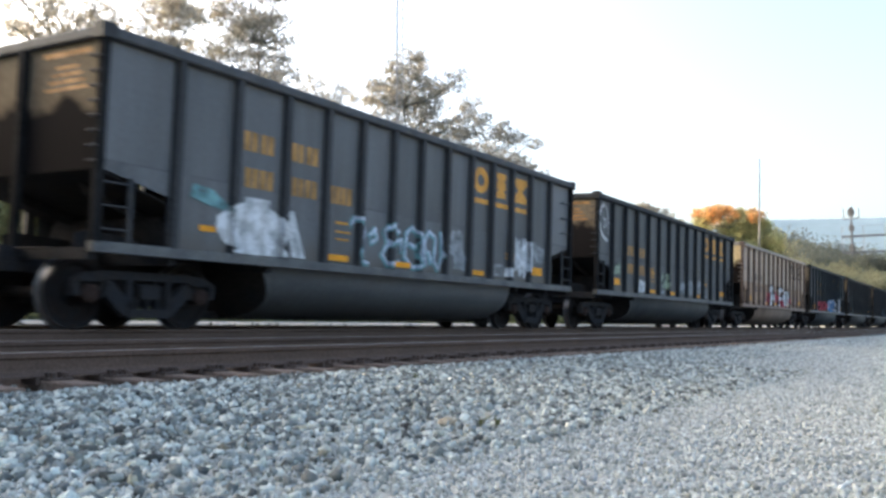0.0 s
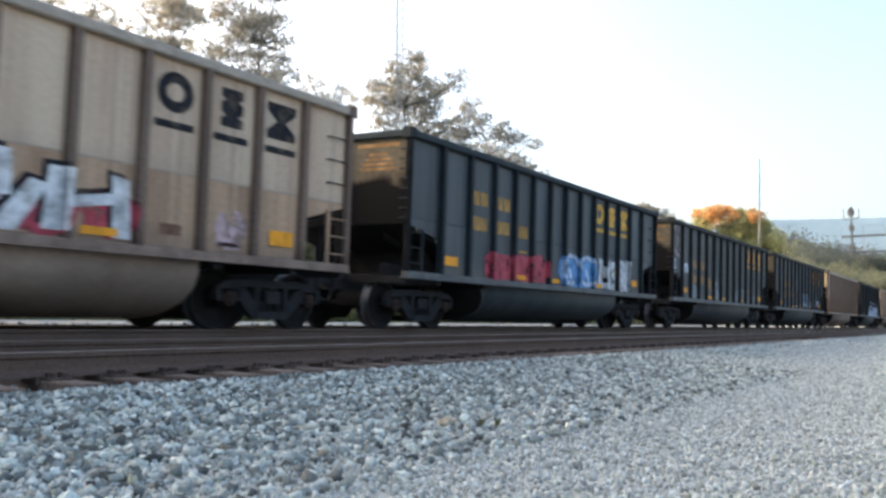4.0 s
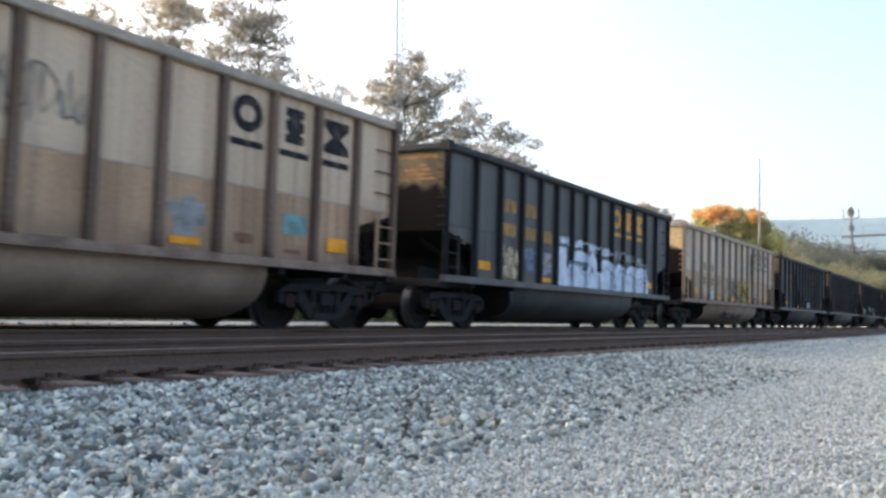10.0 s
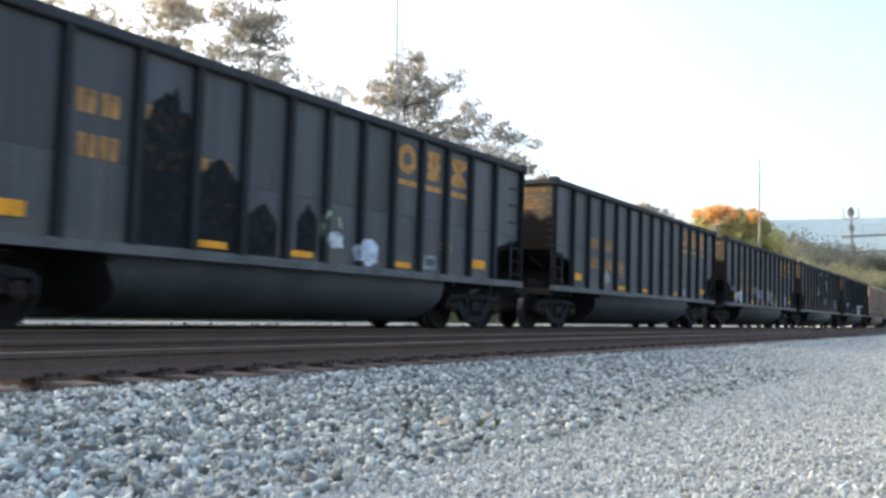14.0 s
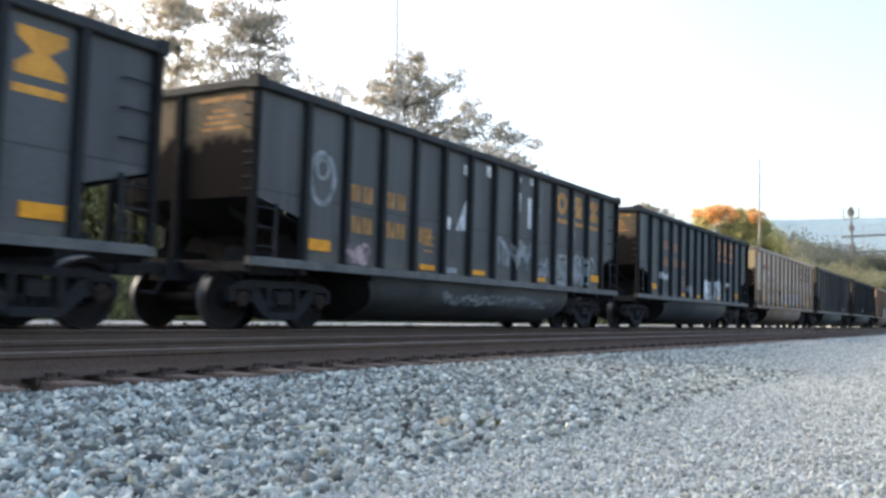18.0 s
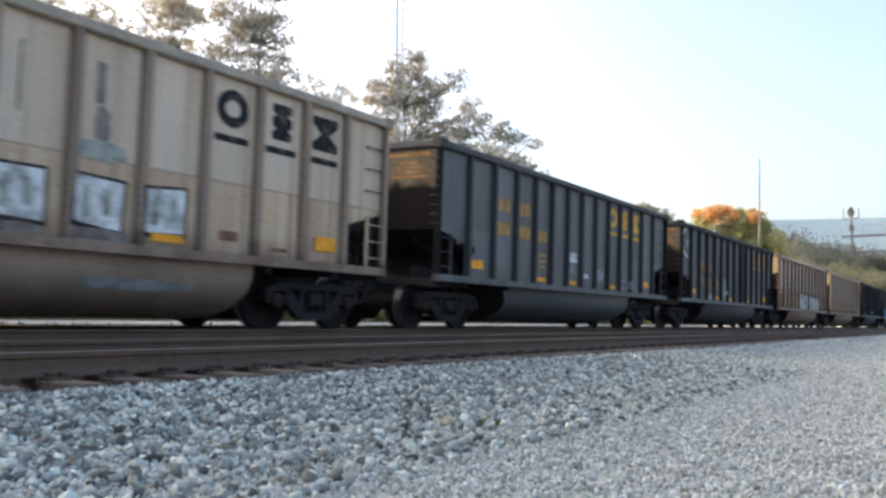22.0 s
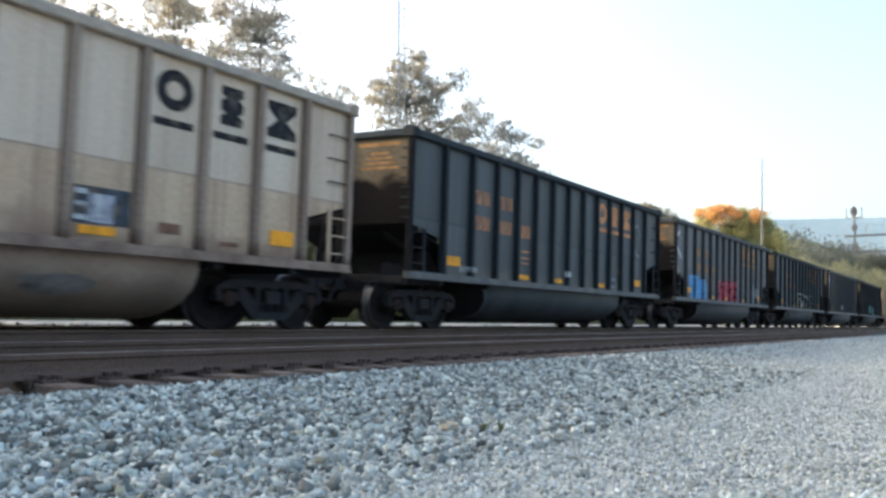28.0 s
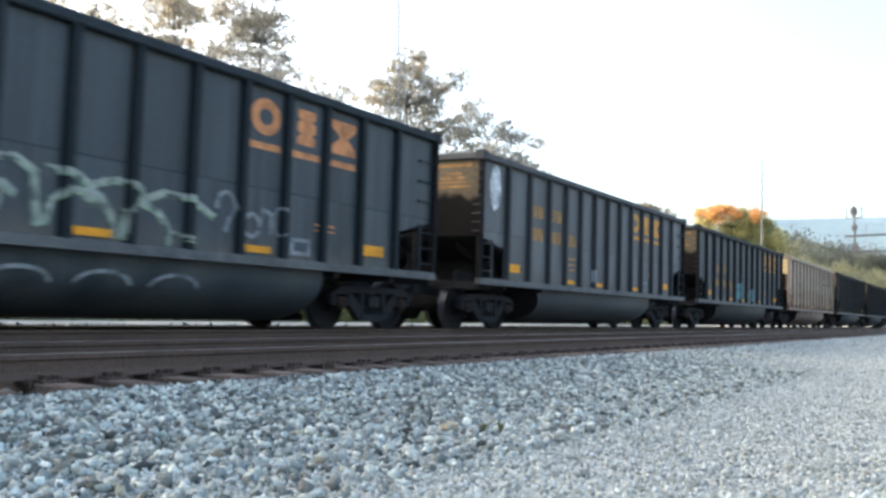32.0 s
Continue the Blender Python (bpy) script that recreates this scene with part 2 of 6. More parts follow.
for k, c in dict(orange=(0.66, 0.305, 0.05), yellow=(0.88, 0.36, 0.02), ink=(0.03, 0.03, 0.035), white=(0.70, 0.72, 0.74), paleblue=(0.62, 0.69, 0.82), blue=(0.12, 0.32, 0.62),
                 red=(0.45, 0.06, 0.09), teal=(0.16, 0.34, 0.36), olive=(0.42, 0.29, 0.075), sootstain=(0.02, 0.02, 0.021), pink=(0.50, 0.36, 0.38), green=(0.31, 0.385, 0.29), salmon=(0.66, 0.27, 0.11), ochre=(0.50, 0.24, 0.06), yellowish=(0.78, 0.42, 0.05), skyblue=(0.11, 0.33, 0.60),
                 grey=(0.30, 0.32, 0.34), faded=(0.20, 0.18, 0.17), sand=(0.48, 0.40, 0.28), navyplate=(0.045, 0.06, 0.08), slateblue=(0.15, 0.22, 0.32), rose=(0.46, 0.20, 0.20), mistblue=(0.36, 0.37, 0.43), patch=(0.017, 0.019, 0.022), rustmark=(0.20, 0.10, 0.06), sage=(0.36, 0.38, 0.35), chalkblue=(0.60, 0.69, 0.82)).items():
    M[k] = mat(k + "_mark", c, 0.6, spec=0.05 if k in ("patch", "ink", "sootstain") else 0.3, spread=0.18, scale=3.0, fine=18.0, bump=0.04, tint=tuple(v * 0.7 for v in c))
    if k not in ("yellow", "orange", "skyblue", "chalkblue"):
        worn(M[k], 0.12 if k in ("sand", "green", "pink", "sootstain") else 0.55 if k not in ("ink", "faded", "salmon", "ochre", "yellowish", "patch") else 0.65)
for k in ("orange", "ochre", "yellowish", "salmon", "faded"):
    c = {"orange": (0.47, 0.245, 0.07), "ochre": (0.42, 0.205, 0.06), "yellowish": (0.52, 0.28, 0.06), "salmon": (0.42, 0.19, 0.09), "faded": (0.20, 0.155, 0.135)}[k]
    M[k + "_number"] = worn(mat(k + "_faded_number", c, 0.7, spread=0.25, scale=4.0, fine=20.0, bump=0.04, tint=tuple(v * 0.6 for v in c)), 0.75)
M["coal"] = mat("wet_coal", (0.018, 0.018, 0.019), 0.6, spread=0.5, scale=3.0, fine=25.0, bump=0.8)


# ---- mesh helpers ----
def mesh_from(name, verts, faces, materials, index=None, smooth=False):
    me = bpy.data.meshes.new(name)
    me.from_pydata([tuple(v) for v in verts], [], faces)
    for m in materials:
        me.materials.append(m)
    if index is not None:
        me.polygons.foreach_set("material_index", index)
    if smooth:
        me.polygons.foreach_set("use_smooth", [True] * len(me.polygons))
    me.update()
    return me


class Build:
    """Collects boxes, prisms and tubes into one mesh."""

    def __init__(self):
        self.v, self.f, self.m = [], [], []

    def add(self, verts, faces, k=0):
        o = len(self.v)
        self.v += [tuple(v) for v in verts]
        self.f += [tuple(i + o for i in f) for f in faces]
        self.m += [k] * len(faces)
        return self

    def box(self, x0, x1, y0, y1, z0, z1, k=0, c=0.0):
        if c <= 0:
            v = [(x, y, z) for z in (z0, z1) for y in (y0, y1) for x in (x0, x1)]
            return self.add(v, [(0, 2, 3, 1), (4, 5, 7, 6), (0, 1, 5, 4), (2, 6, 7, 3), (0, 4, 6, 2), (1, 3, 7, 5)], k)
        # a box with its corners cut along its longest side
        d = (x1 - x0, y1 - y0, z1 - z0)
        a = d.index(max(d))
        lo, hi = (x0, y0, z0), (x1, y1, z1)
        p, q = [i for i in range(3) if i != a]
        ring = [(lo[p] + c, lo[q]), (hi[p] - c, lo[q]), (hi[p], lo[q] + c), (hi[p], hi[q] - c), (hi[p] - c, hi[q]), (lo[p] + c, hi[q]), (lo[p], hi[q] - c), (lo[p], lo[q] + c)]
        v = []
        for e in (lo[a], hi[a]):
            for u, w in ring:
                s = [0, 0, 0]
                s[a], s[p], s[q] = e, u, w
                v.append(s)
        f = [tuple(range(7, -1, -1)), tuple(range(8, 16))] + [(i, (i + 1) % 8, (i + 1) % 8 + 8, i + 8) for i in range(8)]
        return self.add(v, f, k)

    def prism(self, outline, a, b, axis="y", k=0):
        """An outline of two coordinates, drawn out along an axis from a to b."""
        n = len(outline)

        def put(u, w, e):
            return {"x": (e, u, w), "y": (u, e, w), "z": (u, w, e)}[axis]
        v = [put(u, w, a) for u, w in outline] + [put(u, w, b) for u, w in outline]
        f = [tuple(range(n - 1, -1, -1)), tuple(range(n, 2 * n))] + [(i, (i + 1) % n, (i + 1) % n + n, i + n) for i in range(n)]
        return self.add(v, f, k)

    def tube(self, p, q, r0, r1=None, sides=8, k=0):
        p, q = Vector(p), Vector(q)
        r1 = r0 if r1 is None else r1
        d = (q - p).normalized()
        u = d.orthogonal().normalized()
        w = d.cross(u)
        v = []
        for c, r in ((p, r0), (q, r1)):
            for i in range(sides):
                a = 2 * math.pi * i / sides
                v.append(c + u * math.cos(a) * r + w * math.sin(a) * r)
        f = [tuple(range(sides - 1, -1, -1)), tuple(range(sides, 2 * sides))] + [(i, (i + 1) % sides, (i + 1) % sides + sides, i + sides) for i in range(sides)]
        return self.add(v, f, k)

    def lathe(self, profile, axis_x=True, sides=24, k=0):
        """Turns (along, radius) pairs about the x axis (or z)."""
        n = len(profile)
        v = []
        for i in range(sides):
            a = 2 * math.pi * i / sides
            for e, r in profile:
                v.append((e, r * math.cos(a), r * math.sin(a)) if axis_x else (r * math.cos(a), r * math.sin(a), e))
        f = []
        for i in range(sides):
            j = (i + 1) % sides
            for s in range(n - 1):
                f.append((i * n + s, j * n + s, j * n + s + 1, i * n + s + 1))
        return self.add(v, f, k)

    def mesh(self, name, *materials, smooth=False):
        return mesh_from(name, self.v, self.f, materials, self.m, smooth)


def link(name, me, parent=None, label="", at=None):
    ob = new(name, me)
    if parent:
        ob.parent = parent
    if at is not None:
        ob.location = at
    if label:
        tagged(ob, label)
    return ob


CACHE = {}


def shared(key, make):
    if key not in CACHE:
        CACHE[key] = make()
    return CACHE[key]


# ---- ground ----
PROFILE = [(-1500, 8.0), (-300, 5.0), (-60, 2.6), (-30, 1.7), (-24, 1.8), (-20, 1.0), (-17.0, 0.20), (-13.8, 0.115), (-13.0, 0.09), (-12.4, -0.04), (-9.0, -0.24), (-8.3, -0.28), (-7.9, -0.315),
           (-5.5, -0.445), (-5.1, -0.412), (-4.5, -0.42), (-3.2, -0.51), (-2.0, -0.58), (0.0, -0.61), (6.0, -0.64), (60, -0.8), (1500, -1.5)]


def ground_z(x):
    for (xa, za), (xb, zb) in zip(PROFILE, PROFILE[1:]):
        if xa <= x <= xb:
            return za + (zb - za) * (x - xa) / (xb - xa)
    return PROFILE[-1][1]


def build_ground():
    xs = sorted({p[0] for p in PROFILE} | {-4.0, -2.6, -1.0, 2.5, -17.0, -25.0})
    ys = [-1500, -200, -40, -10, 0, 4, 8, 14, 22, 32, 46, 70, 110, 170, 400, 3500]
    verts = [(x, y, ground_z(x)) for y in ys for x in xs]
    n = len(xs)
    faces, index = [], []
    for j in range(len(ys) - 1):
        for i in range(n - 1):
            faces.append((j * n + i, j * n + i + 1, (j + 1) * n + i + 1, (j + 1) * n + i))
            x = (xs[i] + xs[i + 1]) / 2
            far = ys[j] >= 170
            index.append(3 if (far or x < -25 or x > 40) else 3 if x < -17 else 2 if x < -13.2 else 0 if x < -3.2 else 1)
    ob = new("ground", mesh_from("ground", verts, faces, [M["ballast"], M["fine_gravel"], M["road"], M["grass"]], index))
    tagged(ob, "gravel railway ground with pale dirt road and dry grass beyond", "ground", kind="structure")


build_ground()


def stones(name, label, areas, seed, material):
    """Loose crushed stones as one mesh: areas of (x0, x1, y0, y1, per square metre, smallest, largest)."""
    rng = np.random.default_rng(seed)
    px, pf = np.array([p[0] for p in PROFILE]), np.array([p[1] for p in PROFILE])
    octa = np.array([(1, 0, 0), (-1, 0, 0), (0, 1, 0), (0, -1, 0), (0, 0, 1), (0, 0, -1)], float)
    octf = np.array([(0, 2, 4), (2, 1, 4), (1, 3, 4), (3, 0, 4), (2, 0, 5), (1, 2, 5), (3, 1, 5), (0, 3, 5)])
    chunk = np.array([(x, y, z) for z in (-1, 1) for y in (-1, 1) for x in (-1, 1)], float) * 0.66
    chunkf = np.array([(0, 2, 1), (1, 2, 3), (4, 5, 6), (5, 7, 6), (0, 1, 4), (1, 5, 4), (2, 6, 3), (3, 6, 7), (0, 4, 2), (2, 4, 6), (1, 3, 5), (3, 7, 5)])
    vs, fs, count = [], [], 0
    for x0, x1, y0, y1, per, small, large, near in areas:
        shape, tris = (chunk, chunkf) if near else (octa, octf)
        nv = len(shape)
        n = int((x1 - x0) * (y1 - y0) * per)
        x, y = rng.uniform(x0, x1, n), rng.uniform(y0, y1, n)
        if near is not None:
            y = y + rng.normal(0, 0.25, n)
            keep = (x < -0.04 * y + 0.3 + np.abs(rng.normal(0, 0.35, n))) & (x > -2.0 * y - 0.6 - np.abs(rng.normal(0, 0.5, n)))
            x, y = x[keep], y[keep]
        n = len(x)
        r = small + (large - small) * rng.random(n) ** 1.6
        sq = rng.uniform(0.55, 1.25, (n, 3))
        v = shape[None] * rng.uniform(0.6, 1.3, (n, nv, 1)) * (r[:, None] * sq)[:, None, :]
        ang = rng.uniform(0, 6.283, (n, 3))
        c, s = np.cos(ang), np.sin(ang)
        rot = np.zeros((n, 3, 3))
        ca, cb, cc, sa, sb, sc = c[:, 0], c[:, 1], c[:, 2], s[:, 0], s[:, 1], s[:, 2]
        rot[:, 0] = np.stack([ca * cb, ca * sb * sc - sa * cc, ca * sb * cc + sa * sc], 1)
        rot[:, 1] = np.stack([sa * cb, sa * sb * sc + ca * cc, sa * sb * cc - ca * sc], 1)
        rot[:, 2] = np.stack([-sb, cb * sc, cb * cc], 1)
        v = np.einsum("nij,nkj->nki", rot, v)
        z = np.interp(x, px, pf) + r * rng.uniform(-0.15, 0.75, n)
        v += np.stack([x, y, z], 1)[:, None, :]
        vs.append(v.reshape(-1, 3))
        fs.append((tris[None] + nv * np.arange(n)[:, None, None] + count).reshape(-1))
        count += n * nv
    v = np.concatenate(vs)
    f = np.concatenate(fs)
    me = bpy.data.meshes.new(name)
    me.vertices.add(len(v)), me.loops.add(len(f)), me.polygons.add(len(f) // 3)
    me.vertices.foreach_set("co", v.ravel())
    me.loops.foreach_set("vertex_index", f)
    me.polygons.foreach_set("loop_start", np.arange(0, len(f), 3))
    me.polygons.foreach_set("loop_total", np.full(len(f) // 3, 3))
    me.materials.append(M[material])
    me.update(calc_edges=True)
    tagged(new(name, me), label, "gravel", kind="stuff")


stones("ballast_stones", "loose grey crushed ballast stones beside the track",
       [(-5.15, -2.9, 1.0, 12.5, 1100, 0.014, 0.033, True), (-3.1, -2.0, 1.0, 12.5, 380, 0.014, 0.033, True), (-5.15, -3.3, 12.5, 17.0, 600, 0.015, 0.030, False),
        (-5.15, -3.9, 17.0, 60.0, 120, 0.018, 0.034, False), (-8.0, -5.0, 1.0, 30.0, 170, 0.015, 0.03, False), (-8.0, -2.9, -9.0, 1.5, 650, 0.02, 0.04, None), (-13.0, -8.0, -6.0, 40.0, 60, 0.02, 0.045, None)], 3, "stone")
stones("gravel_chips", "pale fine gravel chips of a service road",
       [(-3.1, 0.4, 1.0, 12.5, 1900, 0.008, 0.018, False), (-4.6, -0.4, 12.5, 26.0, 850, 0.012, 0.024, False), (-5.0, -4.5, 15.0, 26.0, 700, 0.012, 0.024, False), (-5.05, -0.8, 26.0, 60.0, 320, 0.018, 0.036, False), (-3.3, 5.0, -9.0, 1.6, 620, 0.012, 0.028, None), (0.0, 5.0, 1.2, 26.0, 480, 0.014, 0.03, None)], 4, "chip")


def rock(name, label, x, y, r, seed, material):
    """A single stone larger than the rest, lying among them."""
    rg = random.Random(seed)
    bm = bmesh.new()
    bmesh.ops.create_icosphere(bm, subdivisions=2, radius=r)
    for v in bm.verts:
        v.co *= 1 + 0.28 * noise.noise(v.co * (2.2 / r) + Vector((seed, 0, 0)))
        v.co.z *= 0.7
    me = bpy.data.meshes.new(name)
    bm.to_mesh(me)
    bm.free()
    me.materials.append(M[material])
    ob = new(name, me)
    ob.matrix_world = pose(x, y, ground_z(x) + r * 0.35, 0, 0, rg.uniform(0, 360))
    tagged(ob, label, "rock")


M["tan_rock"] = mat("tan_sandstone", (0.48, 0.40, 0.28), 0.9, spread=0.25, scale=20.0, fine=90.0, bump=0.5, tint=(0.36, 0.30, 0.22))
M["dark_rock"] = mat("dark_slag", (0.05, 0.045, 0.04), 0.9, spread=0.3, scale=20.0, fine=90.0, bump=0.5)
rock("rock", "tan sandstone lump lying in grey gravel", -2.62, 4.32, 0.055, 1, "tan_rock")
rock("rock", "small dark slag lump lying in grey gravel", -2.72, 4.05, 0.035, 2, "dark_rock")
rock("rock", "orange-tan stone lying in grey gravel", -3.6, 3.9, 0.03, 3, "tan_rock")
rock("rock", "pale tan stone lying in grey gravel", -3.45, 4.3, 0.035, 4, "tan_rock")


def weed(x, y, seed, tall=0.07, n=16):
    rg, g = random.Random(seed), Build()
    for _ in range(n):
        a, lean = rg.uniform(0, 6.283), rg.uniform(0.3, 1.2)
        d, h, w = Vector((math.cos(a), math.sin(a), 0)), tall * rg.uniform(0.5, 1.2), 0.004
        side = Vector((-d.y, d.x, 0)) * w
        mid, tip = d * h * lean * 0.4 + Vector((0, 0, h * 0.7)), d * h * lean + Vector((0, 0, h * 0.8))
        g.add([-side, side, mid + side, mid - side, tip], [(0, 1, 2, 3), (3, 2, 4)])
    ob = new("weed", g.mesh("weed", M["grass"]))
    ob.matrix_world = pose(x, y, ground_z(x) + 0.01)
    tagged(ob, "small tuft of dull green weed in gravel", "weed", kind="stuff")


for wx, wy, ws in ((-2.44, 4.38, 1), (-2.38, 4.45, 2), (-4.2, 6.4, 3), (-3.2, 9.5, 4)):
    weed(wx, wy, ws)


def stick(x, y):
    """A dark bent stick lying across the ballast edge."""
    g, z = Build(), ground_z(x) + 0.05
    path = [(x - 0.28, y, z + 0.01), (x - 0.10, y + 0.05, z + 0.06), (x + 0.10, y - 0.03, z + 0.02), (x + 0.24, y + 0.02, z - 0.02)]
    for i in range(3):
        g.tube(path[i], path[i + 1], 0.022 - 0.004 * i, 0.018 - 0.004 * i, 7)
    g.tube(path[1], (x - 0.06, y + 0.04, z + 0.17), 0.012, 0.006, 6)
    tagged(new("stick", g.mesh("stick", M["dark_rock"])), "dark bent stick lying on ballast stones", "stick")


stick(-5.05, 31.0)


# ---- tracks ----
def rail_mesh(length):
    h, b = RAIL_H, Build()
    side = [(0.075, 0.0), (0.075, 0.012), (0.02, 0.032), (0.010, 0.05), (0.010, h - 0.05), (0.034, h - 0.038), (0.0365, h - 0.008), (0.030, h - 0.001)]
    outline = [(-u, w) for u, w in side] + [(u, w) for u, w in reversed(side)]
    b.prism(outline, 0, length, "y", 0)
    b.m[2 + 7] = 1
    return b.mesh("rail", M["rust"], M["railhead"])


def track(label, centre, far):
    top = new("railway_track")
    tagged(top, label, "railway track", kind="structure")
    top.matrix_world = pose(centre, 0, rail_z(centre), 0, CANT, 0)
    rail = shared("rail", lambda: rail_mesh(240.0))
    for side in (-1, 1):
        link("rail", rail, top, at=(side * GAUGE / 2, -25, -RAIL_H))

    def tie_mesh():
        b = Build()
        b.box(-1.30, 1.30, -0.11, 0.11, -0.17, 0.0, 0, 0.012)
        return b.mesh("tie", M["tie"])

    def plate_mesh():
        b = Build()
        b.box(-0.19, 0.19, -0.09, 0.09, 0.0, 0.016)
        for x in (-0.095, 0.095, 0.15):
            for y in (-0.05, 0.05):
                b.box(x - 0.010, x + 0.010, y - 0.010, y + 0.010, 0.016, 0.04)
                b.box(x - 0.018, x + 0.018, y - 0.014, y + 0.014, 0.036, 0.052)
        # rail anchors gripping the foot beside the tie
        for y in (-0.125, 0.125):
            b.box(-0.088, 0.095, y - 0.012, y + 0.012, -0.03, 0.006)
            b.box(0.07, 0.10, y - 0.014, y + 0.014, -0.03, 0.028)
        return b.mesh("tie_plate", M["plate"])
    tie, plate = shared("tie", tie_mesh), shared("plate", plate_mesh)
    rng = random.Random(5)
    for i in range(far):
        y = -8 + 0.52 * i + rng.uniform(-0.03, 0.03)
        t = link("tie", tie, top)
        t.matrix_local = pose(rng.uniform(-0.04, 0.04), y, -RAIL_H - 0.016, 0, 0, rng.uniform(-1.5, 1.5))
        for side in (-1, 1):
            p = link("tie_plate", plate, top)
            p.matrix_local = pose(side * GAUGE / 2, y, -RAIL_H - 0.016, 0, 0, 0 if side > 0 else 180)
    return top


track("empty rusty railway track on wooden ties in pale ballast", SIDING_X, 110)
track("railway track under the coal train on wooden ties", TRAIN_X, 90)

# ---- coal cars ----
KINDS = {"long": (14.5, [1.20 + 1.013 * i for i in range(13)]), "short": (13.9, [1.24, 2.30, 3.33, 4.29, 5.20, 6.13, 7.03, 7.96, 8.88, 9.77, 10.67, 11.60, 12.62])}
NOW = {}


def use(kind):
    """Work on the long or the short kind of car from here on."""
    length, ribs = KINDS[kind]
    NOW.update(kind=kind, length=length, ribs=ribs, bays=list(zip([0.10] + ribs, ribs + [length - 0.10])), flip=pose(0, length, 0, 0, 0, 180),
               wheels=(0.38, 2.16, length - 2.16, length - 0.38))


use("long")
SIDE, SHEET = 1.60, 1.50            # outer face of the ribs, of the sheets
TOP, SILL, SEAM = 3.645, 0.955, 2.05


def side_panel(i, scheme):
    """One bay of side sheet, two plates lapped at a welded seam; the end bays are cut away over the trucks."""
    a, b = NOW["bays"][i]
    hw = 0.075
    y0, y1 = (a + (0 if i == 0 else hw)), (b - (0 if i == 13 else hw))
    lo, hi = {0: (1.95, 1.72), 13: (1.72, 1.98)}.get(i, (1.08, 1.08))
    v = []
    for y, foot in ((y0, lo), (y1, hi)):
        v += [(SHEET - 0.008, y, TOP - 0.14), (SHEET - 0.008, y, foot), (SHEET, y, foot), (SHEET, y, SEAM - 0.012), (SHEET + 0.001, y, SEAM - 0.011), (SHEET + 0.001, y, SEAM + 0.010),
              (SHEET + 0.0015, y, SEAM + 0.012), (SHEET + 0.0015, y, TOP - 0.14)]
    g = Build().add(v, [tuple(range(8)), tuple(range(15, 7, -1))])
    for k, m in ((0, 1), (1, 1), (2, 1), (3, 2), (4, 2), (5, 2), (6, 0), (7, 0)):
        g.f.append((k, k + 8, (k + 1) % 8 + 8, (k + 1) % 8))
        g.m.append(m)
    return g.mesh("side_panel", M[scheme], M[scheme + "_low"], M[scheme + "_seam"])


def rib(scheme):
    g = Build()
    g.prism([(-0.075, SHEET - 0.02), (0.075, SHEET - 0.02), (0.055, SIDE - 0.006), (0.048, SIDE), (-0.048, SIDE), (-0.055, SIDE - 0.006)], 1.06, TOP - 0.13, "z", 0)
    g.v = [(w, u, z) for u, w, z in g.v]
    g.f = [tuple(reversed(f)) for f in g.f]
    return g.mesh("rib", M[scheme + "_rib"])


def top_chord(scheme):
    g = Build()
    g.box(SHEET - 0.06, SIDE + 0.02, 0.02, NOW["length"] - 0.02, TOP - 0.14, TOP, 0, 0.02)
    return g.mesh("top_chord", M[scheme + "_chord"])


def end_chord(scheme):
    g = Build()
    g.box(-SHEET + 0.06, SHEET - 0.06, -0.02, 0.14, TOP - 0.14, TOP, 0, 0.02)
    for s in (-1, 1):
        g.box(s * 1.53 - 0.10, s * 1.53 + 0.10, -0.05, 0.16, TOP - 0.16, TOP + 0.035, 1, 0.012)
    return g.mesh("end_chord", M[scheme + "_chord"], M[scheme + "_rib"])


def end_sheet(scheme):
    g = Build()
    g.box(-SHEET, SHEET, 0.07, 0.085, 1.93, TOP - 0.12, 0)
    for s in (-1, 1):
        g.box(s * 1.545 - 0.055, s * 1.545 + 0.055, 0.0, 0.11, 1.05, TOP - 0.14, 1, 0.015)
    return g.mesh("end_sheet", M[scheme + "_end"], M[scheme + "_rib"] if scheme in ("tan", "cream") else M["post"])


def end_post(scheme):
    g = Build()
    g.box(-0.07, 0.07, -0.02, 0.075, 1.0, TOP - 0.14, 0, 0.015)
    return g.mesh("end_post", M[scheme + "_rib"] if scheme in ("tan", "cream") else M["post"])


def slope_sheet(scheme):
    g = Build()
    g.add([(-1.49, 0.08, 1.94), (1.49, 0.08, 1.94), (1.49, 3.35, 1.0), (-1.49, 3.35, 1.0), (-1.49, 0.08, 1.93), (1.49, 0.08, 1.93), (1.49, 3.35, 0.99), (-1.49, 3.35, 0.99)],
          [(0, 1, 2, 3), (7, 6, 5, 4), (0, 4, 5, 1), (1, 5, 6, 2), (2, 6, 7, 3), (3, 7, 4, 0)])
    # stiffeners below it
    for x in (-0.75, 0.75):
        g.prism([(0.35, 1.86), (2.9, 1.12), (2.9, 1.02), (0.35, 1.02), (0.35, 1.2), (0.5, 1.25), (2.3, 1.16), (0.45, 1.7)], x - 0.01, x + 0.01, "x")
    return g.mesh("slope_sheet", M["soot"])


def side_sill(scheme):
    g = Build()
    g.box(SHEET - 0.02, SIDE, 0.0, NOW["length"], SILL, 1.07, 0, 0.012)
    g.box(SHEET - 0.05, SIDE + 0.012, 0.0, NOW["length"], SILL - 0.015, SILL + 0.01, 0)
    return g.mesh("side_sill", M[scheme + "_sill"])


